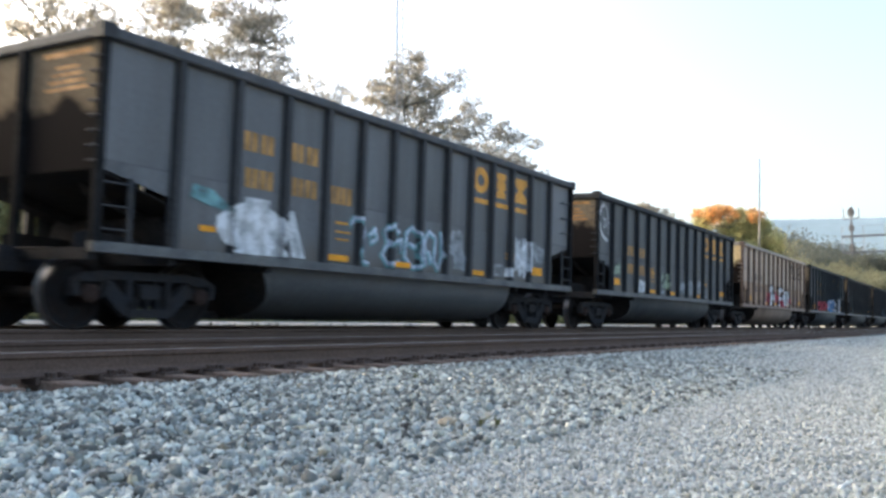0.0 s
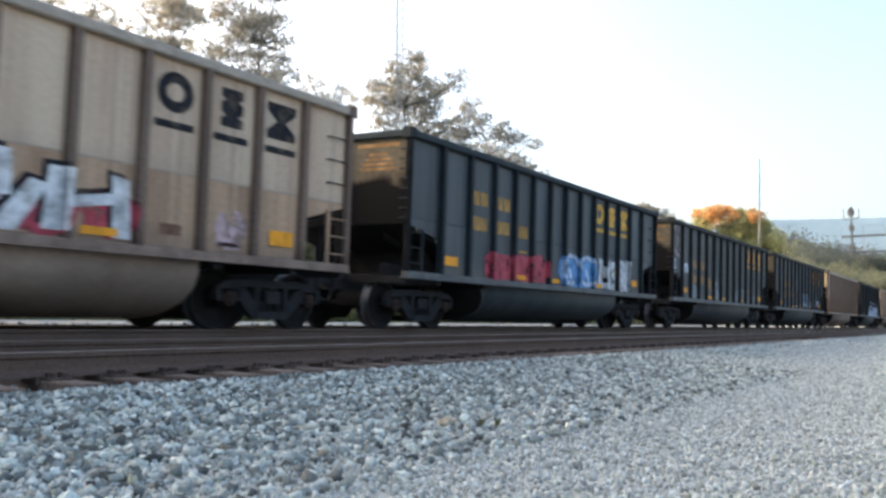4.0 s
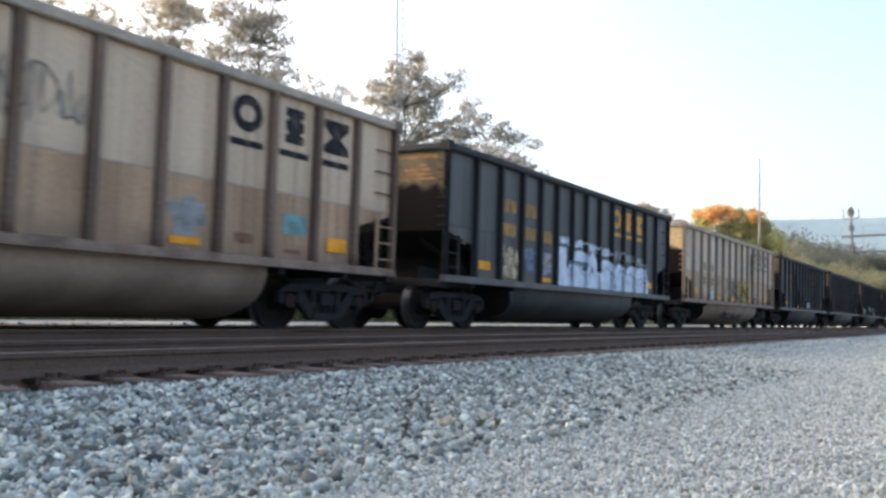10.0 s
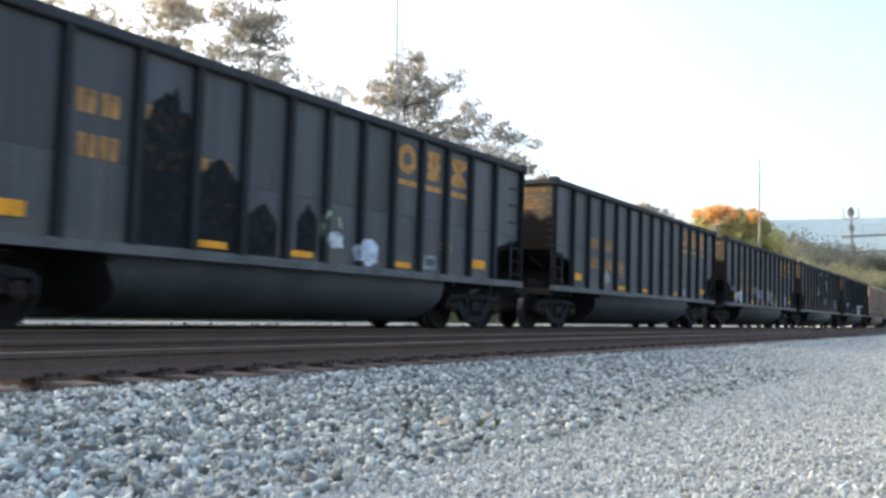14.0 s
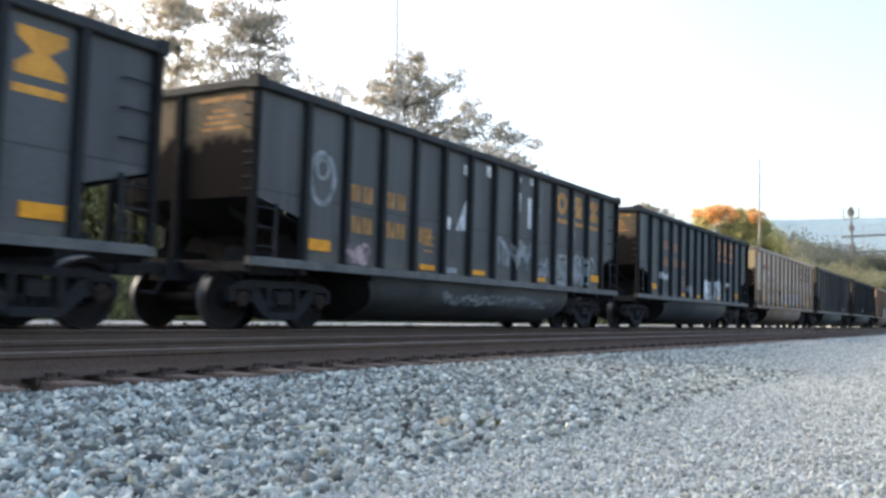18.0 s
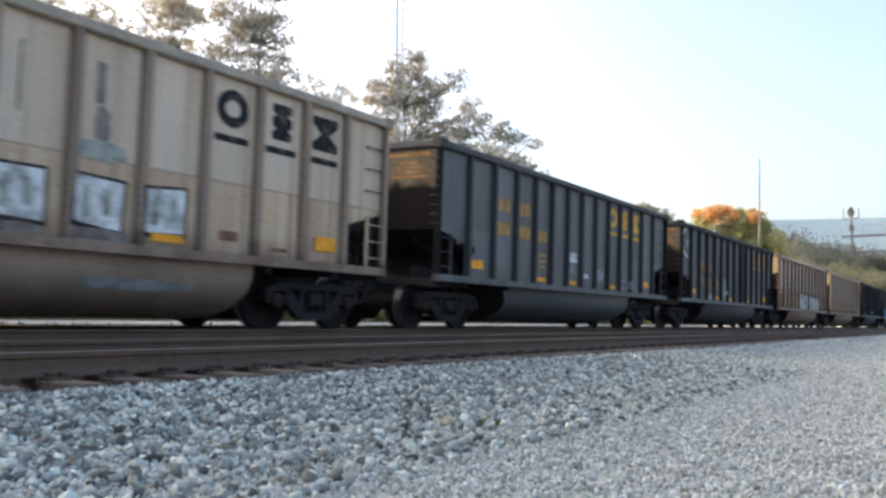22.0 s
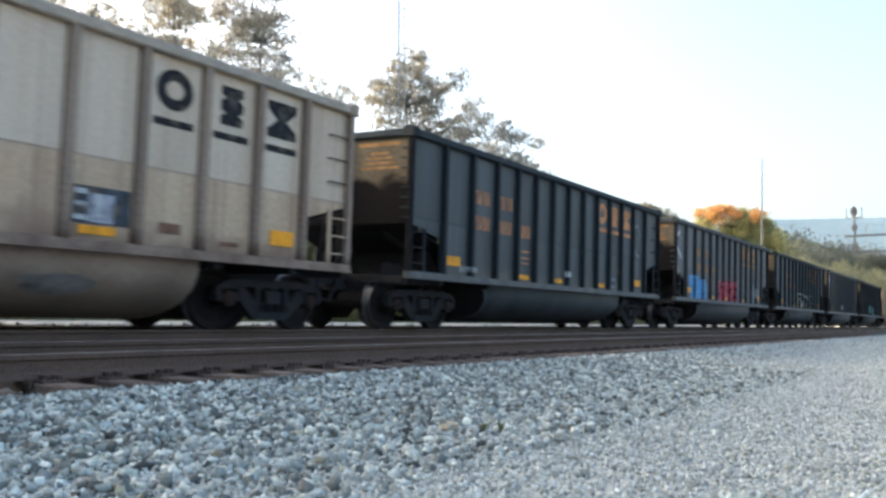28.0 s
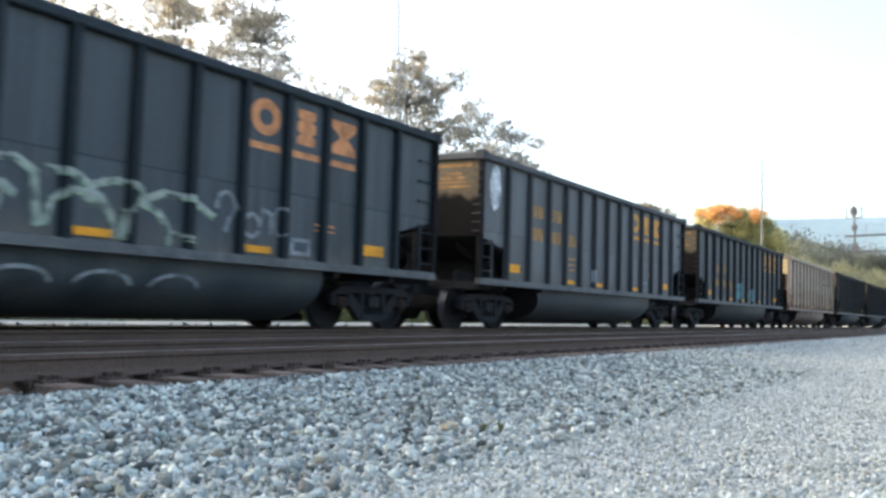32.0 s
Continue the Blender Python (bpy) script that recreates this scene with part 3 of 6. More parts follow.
def tub(scheme):
    """The round-bottomed well between the trucks; its forward end wall slopes in towards the bottom."""
    n = 27
    outline = [(1.46, 0.99)] + [(1.44 * math.cos(math.pi * i / 24), 0.92 - 0.79 * math.sin(math.pi * i / 24) ** 0.75) for i in range(25)] + [(-1.46, 0.99)]
    near, far = 2.98, NOW["length"] - 3.0
    v = []
    for end, sign, k in ((near, 0.7, 0.965), (near + 0.06, 0.7, 1.0), (far - 0.06, -0.05, 1.0), (far, -0.05, 0.95)):
        v += [(u * k, end + sign * (0.99 - w), 0.95 + (w - 0.95) * k) for u, w in outline]
    f = []
    for s in range(3):
        f += [(s * n + i, s * n + i + 1, (s + 1) * n + i + 1, (s + 1) * n + i) for i in range(n - 1)]
    smooth = len(f)
    f += [tuple(range(n)), tuple(range(4 * n - 1, 3 * n - 1, -1))]
    # end caps take the dark material, painting the shadow behind the truck
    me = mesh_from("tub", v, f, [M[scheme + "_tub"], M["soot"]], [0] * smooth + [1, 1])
    me.polygons.foreach_set("use_smooth", [True] * smooth + [False, False])
    return me


def bottom_rod(scheme):
    """A flat brake rod low between the truck and the tub."""
    return Build().box(-0.06, 0.06, 1.9, 4.6, 0.13, 0.25, 0, 0.02).mesh("brake_lever", M["steel"])


def underframe(scheme):
    g = Build()
    g.box(-0.17, 0.17, -0.25, NOW["length"] + 0.25, 0.70, 1.02, 0)
    return g.mesh("centre_sill", M["steel"])


def cross_bearer(scheme):
    return Build().box(-1.5, 1.5, -0.06, 0.06, 0.85, 0.99, 0).mesh("cross_bearer", M["steel"])


def bolster_web(scheme):
    return Build().prism([(-1.4, 1.0), (1.4, 1.0), (1.1, 1.5), (-1.1, 1.5)], -0.02, 0.02, "y", 0).mesh("bolster_web", M["soot"])


def coupler(scheme):
    g = Build()
    g.box(-0.09, 0.09, -0.60, 0.1, 0.79, 0.95, 0, 0.02)
    g.prism([(-0.16, -0.60), (0.16, -0.60), (0.19, -0.70), (0.12, -0.82), (0.02, -0.78), (0.0, -0.86), (-0.17, -0.84), (-0.2, -0.68)], 0.74, 1.0, "z", 0)
    g.tube((0.12, -0.2, 0.80), (0.20, -0.45, 0.50), 0.025)
    g.tube((0.20, -0.45, 0.50), (0.22, -0.72, 0.52), 0.025)
    g.tube((-0.9, -0.06, 0.98), (0.9, -0.06, 0.98), 0.016)
    return g.mesh("coupler", M["steel"])


def coal_load(scheme):
    """Coal heaped in the car, lumpy, here and there just over the rim."""
    r = random.Random(77 if NOW["kind"] == "long" else 78)
    rows, cols = 58, 14
    v = []
    for j in range(rows + 1):
        y = 0.09 + (NOW["length"] - 0.18) * j / rows
        for i in range(cols + 1):
            u = -1 + 2 * i / cols
            heap = 0.20 * (1 - u * u) * min(1.0, 4.0 * min(j, rows - j) / rows)
            v.append((u * 1.48, y, TOP - 0.05 + heap + 0.05 * noise.noise((u * 3, y * 1.3, 2.0)) + r.uniform(-0.03, 0.05)))
    f = [(j * (cols + 1) + i, j * (cols + 1) + i + 1, (j + 1) * (cols + 1) + i + 1, (j + 1) * (cols + 1) + i) for j in range(rows) for i in range(cols)]
    return mesh_from("coal_load", v, f, [M["coal"]])


def rung(scheme):
    """A round rung bent to the corner of the end wall."""
    g = Build()
    g.tube((-0.08, 0.09, 0), (-0.08, -0.01, 0), 0.010, sides=6).tube((-0.08, -0.01, 0), (0.09, -0.01, 0), 0.011, sides=6).tube((0.09, -0.01, 0), (0.09, 0.05, 0), 0.010, sides=6)
    return g.mesh("rung", M[scheme + "_chord"])


def brake_rod(scheme):
    g = Build()
    g.tube((-0.95, -0.03, 1.02), (-0.95, -0.03, 2.2), 0.018, sides=6)
    g.tube((-0.95, -0.03, 2.2), (-0.95, 0.07, 2.2), 0.05, sides=10)
    return g.mesh("hand_brake_rod", M["steel"])


def ladder(scheme):
    g = Build()
    g.box(1.535, 1.575, 0.50, 0.56, 1.06, 1.86, 0)
    for z in (1.22, 1.50, 1.78):
        g.tube((1.57, 0.08, z), (1.57, 0.54, z), 0.014, sides=6)
    return g.mesh("ladder", M[scheme + "_rib"] if scheme not in ("tan", "cream") else M[scheme + "_low"])


def rear_ladder(scheme):
    g, l = Build(), NOW["length"]
    g.box(1.535, 1.575, l - 0.56, l - 0.50, 1.06, 1.92, 0)
    for z in (1.22, 1.50, 1.78):
        g.tube((1.57, l - 0.54, z), (1.57, l - 0.08, z), 0.014, sides=6)
    return g.mesh("rear_ladder", M[scheme + "_rib"] if scheme not in ("tan", "cream") else M[scheme + "_low"])


def grab_iron(scheme):
    g = Build()
    g.tube((SHEET, -0.2, 0), (SHEET + 0.07, -0.2, 0), 0.012, sides=6)
    g.tube((SHEET + 0.07, -0.2, 0), (SHEET + 0.07, 0.2, 0), 0.014, sides=6)
    g.tube((SHEET, 0.2, 0), (SHEET + 0.07, 0.2, 0), 0.012, sides=6)
    return g.mesh("grab_iron", M[scheme + "_rib"])


def bolster(scheme):
    g = Build()
    g.prism([(-1.15, 0.40), (1.15, 0.40), (1.15, 0.58), (0.6, 0.72), (-0.6, 0.72), (-1.15, 0.58)], -0.16, 0.16, "y", 0)
    g.tube((0, 0, 0.70), (0, 0, 0.76), 0.2, sides=16)
    for s in (-1, 1):
        g.box(s * 0.55 - 0.08, s * 0.55 + 0.08, -0.75, -0.30, 0.30, 0.42, 0)
        g.box(s * 0.55 - 0.08, s * 0.55 + 0.08, 0.30, 0.75, 0.30, 0.42, 0)
    return g.mesh("truck", M["steel"])


def side_frame(scheme):
    """A cast truss: pedestals over the axles, a deep middle and two openings."""
    g = Build()
    top = [(-1.14, 0.62), (-1.02, 0.60), (-0.76, 0.60), (-0.62, 0.64), (0.62, 0.64), (0.76, 0.60), (1.02, 0.60), (1.14, 0.62), (0.98, 0.71), (0.62, 0.745), (-0.62, 0.745), (-0.98, 0.71)]
    x0, x1 = 0.98, 1.12
    g.prism(top, x0, x1, "x")
    for s in (-1, 1):
        leg = [(s * 0.72, 0.62), (s * 0.58, 0.62), (s * 0.24, 0.28), (s * 0.30, 0.17), (s * 0.40, 0.19), (s * 0.78, 0.52)]
        column = [(s * 0.27, 0.64), (s * 0.36, 0.64), (s * 0.36, 0.26), (s * 0.27, 0.26)]
        jaw = [(s * 1.15, 0.63), (s * 1.05, 0.63), (s * 1.05, 0.42), (s * 1.13, 0.42)]
        jaw2 = [(s * 0.66, 0.63), (s * 0.74, 0.63), (s * 0.74, 0.40), (s * 0.68, 0.44)]
        for o in (leg, column, jaw, jaw2):
            g.prism(o if s < 0 else o[::-1], x0, x1, "x")
    g.box(x0 - 0.02, x1 + 0.02, -0.34, 0.34, 0.16, 0.27)
    return g.mesh("side_frame", M["steel"])


def spring(scheme):
    g = Build()
    g.lathe([(0.27 + 0.01 * i, 0.055 if i % 2 else 0.07) for i in range(17)], axis_x=False, sides=10)
    return g.mesh("spring", M["steel"])


def axle(scheme):
    g = Build()
    g.tube((-1.1, 0, 0), (1.1, 0, 0), 0.075, sides=12)
    return g.mesh("wheelset", M["wheel"])


def wheel(scheme):
    g = Build()
    g.lathe([(-0.03, 0.08), (-0.06, 0.14), (-0.02, 0.17), (0.005, 0.34), (-0.04, 0.385), (-0.06, 0.39), (-0.06, 0.452)], sides=28)
    g.lathe([(-0.06, 0.452), (0.045, 0.460), (0.055, 0.485), (0.075, 0.483)], sides=28, k=1)
    g.lathe([(0.075, 0.483), (0.075, 0.39), (0.04, 0.36), (0.05, 0.16), (0.08, 0.12), (0.08, 0.075)], sides=28)
    return g.mesh("wheel", M["wheel"], M["tread"])


def bearing(scheme):
    g = Build()
    g.lathe([(1.16, 0.0), (1.16, 0.07), (1.14, 0.09), (1.13, 0.115), (0.96, 0.115), (0.96, 0.07)], sides=16)
    for i in range(3):
        a = 2.094 * i
        g.tube((1.15, 0.045 * math.cos(a), 0.045 * math.sin(a)), (1.18, 0.045 * math.cos(a), 0.045 * math.sin(a)), 0.016, sides=6)
    return g.mesh("bearing_cap", M["hub"])


WHEEL_R = 0.457


def coal_car(scheme, label):
    top = new("coal_car")
    tagged(top, label, "rail car", "coal cars of the train")

    def piece(name, make, m=None, parent=None):
        ob = link(name, shared((name, scheme, NOW["kind"]), lambda: make(scheme)), parent or top)
        if m is not None:
            ob.matrix_local = m
        return ob
    for i in range(14):
        me = shared(("panel", scheme, NOW["kind"], i), lambda: side_panel(i, scheme))
        for m in (pose(0, 0, 0), NOW["flip"]):
            link("side_panel", me, top).matrix_local = m
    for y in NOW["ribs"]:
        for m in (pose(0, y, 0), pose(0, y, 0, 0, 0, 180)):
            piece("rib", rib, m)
    for m in (pose(0, 0, 0), NOW["flip"]):
        for name, make in (("top_chord", top_chord), ("end_chord", end_chord), ("end_sheet", end_sheet), ("end_post", end_post), ("slope_sheet", slope_sheet), ("side_sill", side_sill),
                           ("coupler", coupler), ("ladder", ladder), ("rear_ladder", rear_ladder), ("hand_brake_rod", brake_rod), ("bottom_rod", bottom_rod)):
            piece(name, make, m)
    for z in (2.35, 2.72, 3.09):
        piece("grab_iron", grab_iron, pose(0, NOW["length"] - 0.35, z))
        piece("grab_iron", grab_iron, NOW["flip"] @ pose(0, NOW["length"] - 0.35, z))
    for m in (pose(0, 0, 0), NOW["flip"]):
        for j in range(8):
            piece("rung", rung, m @ pose(1.47, -0.01, 2.02 + 0.18 * j))
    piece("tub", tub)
    piece("coal_load", coal_load)
    piece("centre_sill", underframe)
    for y in (0.06, 1.27, 3.10, NOW["length"] - 2.80, NOW["length"] - 1.27, NOW["length"] - 0.06):
        piece("cross_bearer", cross_bearer, pose(0, y, 0))
    for y in (1.40, NOW["length"] - 1.40):
        piece("bolster_web", bolster_web, pose(0, y, 0))
    for y in (1.27, NOW["length"] - 1.27):
        t = piece("truck", bolster, pose(0, y, 0))
        for m in (pose(0, 0, 0), pose(0, 0, 0, 0, 0, 180)):
            piece("side_frame", side_frame, m, t)
            for k in (-0.17, 0.0, 0.17):
                piece("spring", spring, m @ pose(1.05, k, 0), t)
    for y in NOW["wheels"]:
        w = piece("wheelset", axle, pose(0, y, WHEEL_R))
        for m in (pose(0.75, 0, 0, 0, 180, 0), pose(-0.75, 0, 0)):
            piece("wheel", wheel, m, w)
        for m in (pose(0, 0, 0), pose(0, 0, 0, 0, 180, 0)):
            piece("bearing_cap", bearing, m, w)
    return top


# ---- paint on the sides: lettering blocks, numbers as bars, graffiti ----
SLIDE = {"by": 0.0}


def clip_bays(points):
    """An outline on the side, cut into its pieces between the ribs."""
    points = [(y + SLIDE["by"], z) for y, z in points]
    ys = [p[0] for p in points]
    out = []
    for a, b in NOW["bays"]:
        a, b = a + 0.08, b - 0.08
        if max(ys) > a + 0.02 and min(ys) < b - 0.02:
            cut = clip_poly(clip_poly(points, 0, a, 1), 0, b, -1)
            # nothing hangs over the cut-away end bays
            out.append(clip_poly(cut, 1, 2.0, 1) if a < 0.5 or b > NOW["length"] - 0.5 else cut)
    return [o for o in out if len(o) > 2]


def clip_poly(points, axis, limit, sign):
    out = []
    for i, p in enumerate(points):
        q = points[(i + 1) % len(points)]
        a, b = sign * (p[axis] - limit), sign * (q[axis] - limit)
        if a >= 0:
            out.append(p)
        if a * b < 0:
            k = a / (a - b)
            out.append((p[0] + (q[0] - p[0]) * k, p[1] + (q[1] - p[1]) * k))
    return out


def block(y0, y1, z0, z1, lean=0.0):
    return [(y0, z0), (y1, z0), (y1 + lean, z1), (y0 + lean, z1)]


def blob(y, z, ry, rz, seed=0, wobble=0.12, n=22):
    r = random.Random(seed)
    k = [r.uniform(1 - wobble, 1 + wobble) for _ in range(n)]
    k = [k[i] * 0.7 + k[i - 1] * 0.3 for i in range(n)]
    square = 0.7 if wobble > 0.15 else 1.0

    def side(c):
        return math.copysign(abs(c) ** square, c)
    return [(y + ry * k[i] * side(math.cos(2 * math.pi * i / n)), z + rz * k[i] * side(math.sin(2 * math.pi * i / n))) for i in range(n)]


def stroke(points, w):
    """A line of paint of width w, as a run of quads."""
    out = []
    for (a, b), (c, d) in zip(points, points[1:]):
        n = math.hypot(c - a, d - b) or 1
        u, v = -(d - b) / n * w / 2, (c - a) / n * w / 2
        ex, ey = (c - a) / n * w * 0.3, (d - b) / n * w * 0.3
        out.append([(a - u - ex, b - v - ey), (c - u + ex, d - v + ey), (c + u + ex, d + v + ey), (a + u - ex, b + v - ey)])
    return out


def ring(y, z, ry, rz, w, a0=0.0, a1=360.0, n=20):
    return stroke([(y + ry * math.cos(radians(a0 + (a1 - a0) * i / n)), z + rz * math.sin(radians(a0 + (a1 - a0) * i / n))) for i in range(n + 1)], w)


def paint(car, name, shapes, material, layer=1, label=""):
    """Each patch is a part; the many strokes of a scribble are one."""
    lift = SHEET + 0.004 + 0.005 * layer
    polys = [p for s in shapes for p in clip_bays(s)]
    whole = [(p if sum(p[i - 1][0] * p[i][1] - p[i][0] * p[i - 1][1] for i in range(len(p))) > 0 else p[::-1]) for p in polys]
    groups = [[p] for p in whole] if len(whole) <= 9 else [whole]
    over = Build()
    for s in shapes if name == "graffiti" and max(q[1] for s in shapes for q in s) < 2.3 else []:
        s = [(y + SLIDE["by"], z) for y, z in s]
        s = s if sum(s[i - 1][0] * s[i][1] - s[i][0] * s[i - 1][1] for i in range(len(s))) > 0 else s[::-1]
        for r in NOW["ribs"]:
            p = clip_poly(clip_poly(s, 0, r - 0.047, 1), 0, r + 0.047, -1)
            flank = clip_poly(clip_poly(s, 0, r - 0.075, 1), 0, r - 0.054, -1)
            if len(flank) > 2:
                over.add([(SHEET - 0.02 + 0.114 * (y - r + 0.075) / 0.020, y - 0.003 - 0.001 * layer, z) for y, z in flank], [tuple(range(len(flank)))])
            if len(p) > 2:
                over.add([(SIDE + 0.002 * layer + 0.00002 * len(over.f), y, z) for y, z in p], [tuple(range(len(p)))])
    if over.v:
        tagged(link(name, over.mesh(name, M[material]), car), label or "spray paint over the ribs", kind="stuff")
    for group in groups:
        g = Build()
        for p in group:
            g.add([(lift, y, z) for y, z in p], [tuple(range(len(p)))])
            lift += 0.00005
        if g.v:
            ob = link(name, g.mesh(name, M[material]), car, label)
            if len(group) > 1:
                tagged(ob, label or "scribbled spray paint", kind="stuff")


def on_end(car, name, rects, material, label=""):
    for x0, x1, z0, z1 in rects:
        def bar():
            return Build().add([(x0, 0.066, z0), (x1, 0.066, z0), (x1, 0.066, z1), (x0, 0.066, z1)], [(0, 1, 2, 3)]).mesh(name, M[material])
        link(name, shared((name, material, z0), bar), car, label)


def flat(name, polys, material):
    g = Build()
    for poly in polys:
        g.add([(SHEET + 0.008, y, z) for y, z in poly], [tuple(range(len(poly)))])
    return g.mesh(name, M[material])


def emblem(car, colour, bay):
    """Three plain shapes (a ring, a stack of bars, an hourglass), each over a bar, in the owner's colour."""
    hoop = []
    for i in range(16):
        a, b = 2 * math.pi * i / 16, 2 * math.pi * (i + 1) / 16
        hoop.append([(0.31 * math.cos(a), 0.27 * math.sin(a)), (0.31 * math.cos(b), 0.27 * math.sin(b)), (0.15 * math.cos(b), 0.12 * math.sin(b)), (0.15 * math.cos(a), 0.12 * math.sin(a))])
    stack = [[(-0.21, -0.27), (0.21, -0.27), (0.21, -0.15), (0.12, -0.11), (0.21, -0.06), (0.21, 0.06), (0.12, 0.11), (0.21, 0.15), (0.21, 0.27), (-0.21, 0.27), (-0.21, 0.15), (-0.12, 0.11),
              (-0.21, 0.06), (-0.21, -0.06), (-0.12, -0.11), (-0.21, -0.15)]]
    glass = [[(-0.31, 0.27), (-0.31, 0.15), (-0.10, 0.0), (-0.31, -0.15), (-0.31, -0.27), (0.31, -0.27), (0.31, -0.15), (0.10, 0.0), (0.31, 0.15), (0.31, 0.27)]]
    bar = [block(-0.33, 0.33, -0.05, 0.05)]
    for name, polys, y in (("emblem_ring", hoop, 0), ("emblem_block", stack, 1), ("emblem_hourglass", glass, 2)):
        y = sum(NOW["bays"][bay + y]) / 2
        link(name, shared((name, colour), lambda: flat(name, polys, colour)), car, at=(0, y, 3.09))
        link("emblem_bar", shared(("emblem_bar", colour), lambda: flat("emblem_bar", bar, colour)), car, at=(0, y, 2.66))


def numbers(car, colour, y0, z0):
    """Reporting marks and number as plain bars."""
    bar = shared(("number_bar", colour), lambda: flat("number_bar", [block(0, 0.118, 0, 0.28), block(0.150, 0.268, 0, 0.28)], colour + "_number"))
    for dy in (0.0, 0.34, 1.01, 1.35):
        link("number_bar", bar, car, at=(0, y0 + dy, z0))
    for dy in (0.04, 0.35, 1.04, 1.35, 1.95, 2.25):
        link("number_bar", bar, car, at=(0, y0 + dy, z0 - 0.52))


def reflectors(car, ys, z=1.17):
    for y in ys:
        paint(car, "reflector", [block(y, y + 0.52, z - 0.05, z + 0.05)], "yellow", 5, "amber reflective strip")


def data_panels(car, colour):
    paint(car, "data_bar", [block(10.5, 10.98, 1.62, 1.66), block(10.5, 10.98, 1.54, 1.57), block(4.6, 5.0, 1.72, 1.76), block(4.6, 5.0, 1.58, 1.61), block(4.62, 4.95, 1.46, 1.49)], colour, 1)


def dark_car(scheme, label, colour="orange", early=False, placards=2):
    """early: the emblem stands one bay further forward and the numbers higher up."""
    car = coal_car(scheme, label)
    emblem(car, colour, 9 if early else 10)
    numbers(car, colour, 2.47 if early else 2.37, 2.56 if early else 2.14)
    reflectors(car, (4.48, 6.45, 9.40) if not early else (4.42, 6.25, 9.0), 1.17)
    for y in ((1.30, 12.68) if not early else (1.34, 11.75))[-placards:]:
        paint(car, "placard", [block(y, y + 0.56, 1.25, 1.43)], "yellow", 5, "amber placard")
    data_panels(car, colour)
    paint(car, "stencil", [block(9.95, 10.40, 1.14, 1.40) if early else block(10.55, 11.0, 1.14, 1.40)], "grey", 2)
    paint(car, "stencil", [block(10.02, 10.33, 1.20, 1.34) if early else block(10.62, 10.93, 1.20, 1.34)], scheme, 3)
    on_end(car, "end_stencil", [(0.35, 1.3, 3.36, 3.43), (0.62, 1.05, 3.20, 3.245), (0.55, 1.12, 3.11, 3.155), (0.48, 1.18, 3.02, 3.065), (0.42, 1.25, 2.93, 2.975)], "ochre_number")
    return car


def tan_car(scheme, label, colour="ink"):
    car = coal_car(scheme, label)
    emblem(car, colour, 10)
    numbers(car, "faded", 2.35, 2.15)
    reflectors(car, (4.48, 6.6, 9.5), 1.19)
    for y in (1.30, 12.68):
        paint(car, "placard", [block(y, y + 0.50, 1.25, 1.47)], "yellow", 5, "amber placard")
    paint(car, "stencil", [block(10.66, 11.02, 1.24, 1.38)], "rustmark", 2)
    paint(car, "stencil", [block(11.70, 12.06, 1.16, 1.22)], "rustmark", 2)
    return car


# ---- the train, car by car from its head ----
def loops(y, z, ry, rz, w=0.07):
    """A loose chalk tag: a pointed hood drawn in one thick and one thin line."""
    def run(points, width):
        return stroke([(y + u * ry, z + v * rz) for u, v in points], width)
    return (run([(0.0, 1.0), (-0.5, 0.8), (-0.85, 0.4), (-0.98, 0.0), (-0.8, -0.45), (-0.4, -0.8), (0.1, -1.02), (0.75, -1.15)], w)
            + run([(0.0, 1.0), (0.45, 0.8), (0.8, 0.3), (0.95, -0.2), (0.95, -0.75)], w * 0.5) + run([(-0.1, 0.1), (0.25, 0.15), (0.4, -0.2), (0.1, -0.4)], w * 0.45))


def scribble(y0, y1, z0, z1, seed, w=0.05, n=16):
    """Sprayed letters too loose to read: broad strokes with a thinner pass over them."""
    r = random.Random(seed)
    first = [(y0 + (y1 - y0) * (i + r.uniform(-0.4, 0.9)) / n, r.uniform(z0, z1)) for i in range(n + 1)]
    over = [(y0 + (y1 - y0) * (i + r.uniform(-1.2, 1.2)) / (n * 2), z0 + (z1 - z0) * (0.5 + 0.5 * math.sin(i * 2.1 + r.uniform(-0.7, 0.7)))) for i in range(2 * n + 1)]
    return stroke(first, w * 1.35) + stroke(over, w * 0.8)


def smoke(y0, y1, z0, z1, seed):
    """A soot stain with a straight foot and a ragged top."""
    r = random.Random(seed)
    n = 9
    top = [(y1 + (y0 - y1) * i / n, min(3.46, z1 - (z1 - z0) * (abs(2 * i / n - 1) * 0.28 + r.uniform(0, 0.16)))) for i in range(n + 1)]
    return [(y0, z0), (y1, z0)] + top


def bubbles(y0, y1, z0, z1, n, seed):
    r = random.Random(seed)
    w = (y1 - y0) / n
    out = []
    for i in range(n):
        out.append(blob(y0 + w * (i + 0.5), (z0 + z1) / 2 + r.uniform(-0.06, 0.06), w * 0.60, (z1 - z0) / 2, seed + i, 0.16))
        out.append(block(y0 + w * i, y0 + w * (i + 1), z0, (z0 + z1) / 2))
    return out


def bubble_lines(y0, y1, z0, z1, n, seed, w=0.05):
    r = random.Random(seed)
    s = (y1 - y0) / n
    out = []
    for i in range(n):
        out += ring(y0 + s * (i + 0.5), (z0 + z1) / 2, s * 0.48, (z1 - z0) * 0.44, w, r.uniform(-60, 60), r.uniform(240, 330), 14)
        out += stroke([(y0 + s * (i + 0.5) + r.uniform(-0.1, 0.1), z0 + 0.15), (y0 + s * (i + 0.5) + r.uniform(-0.2, 0.2), z0 + (z1 - z0) * 0.55)], w)
    return out


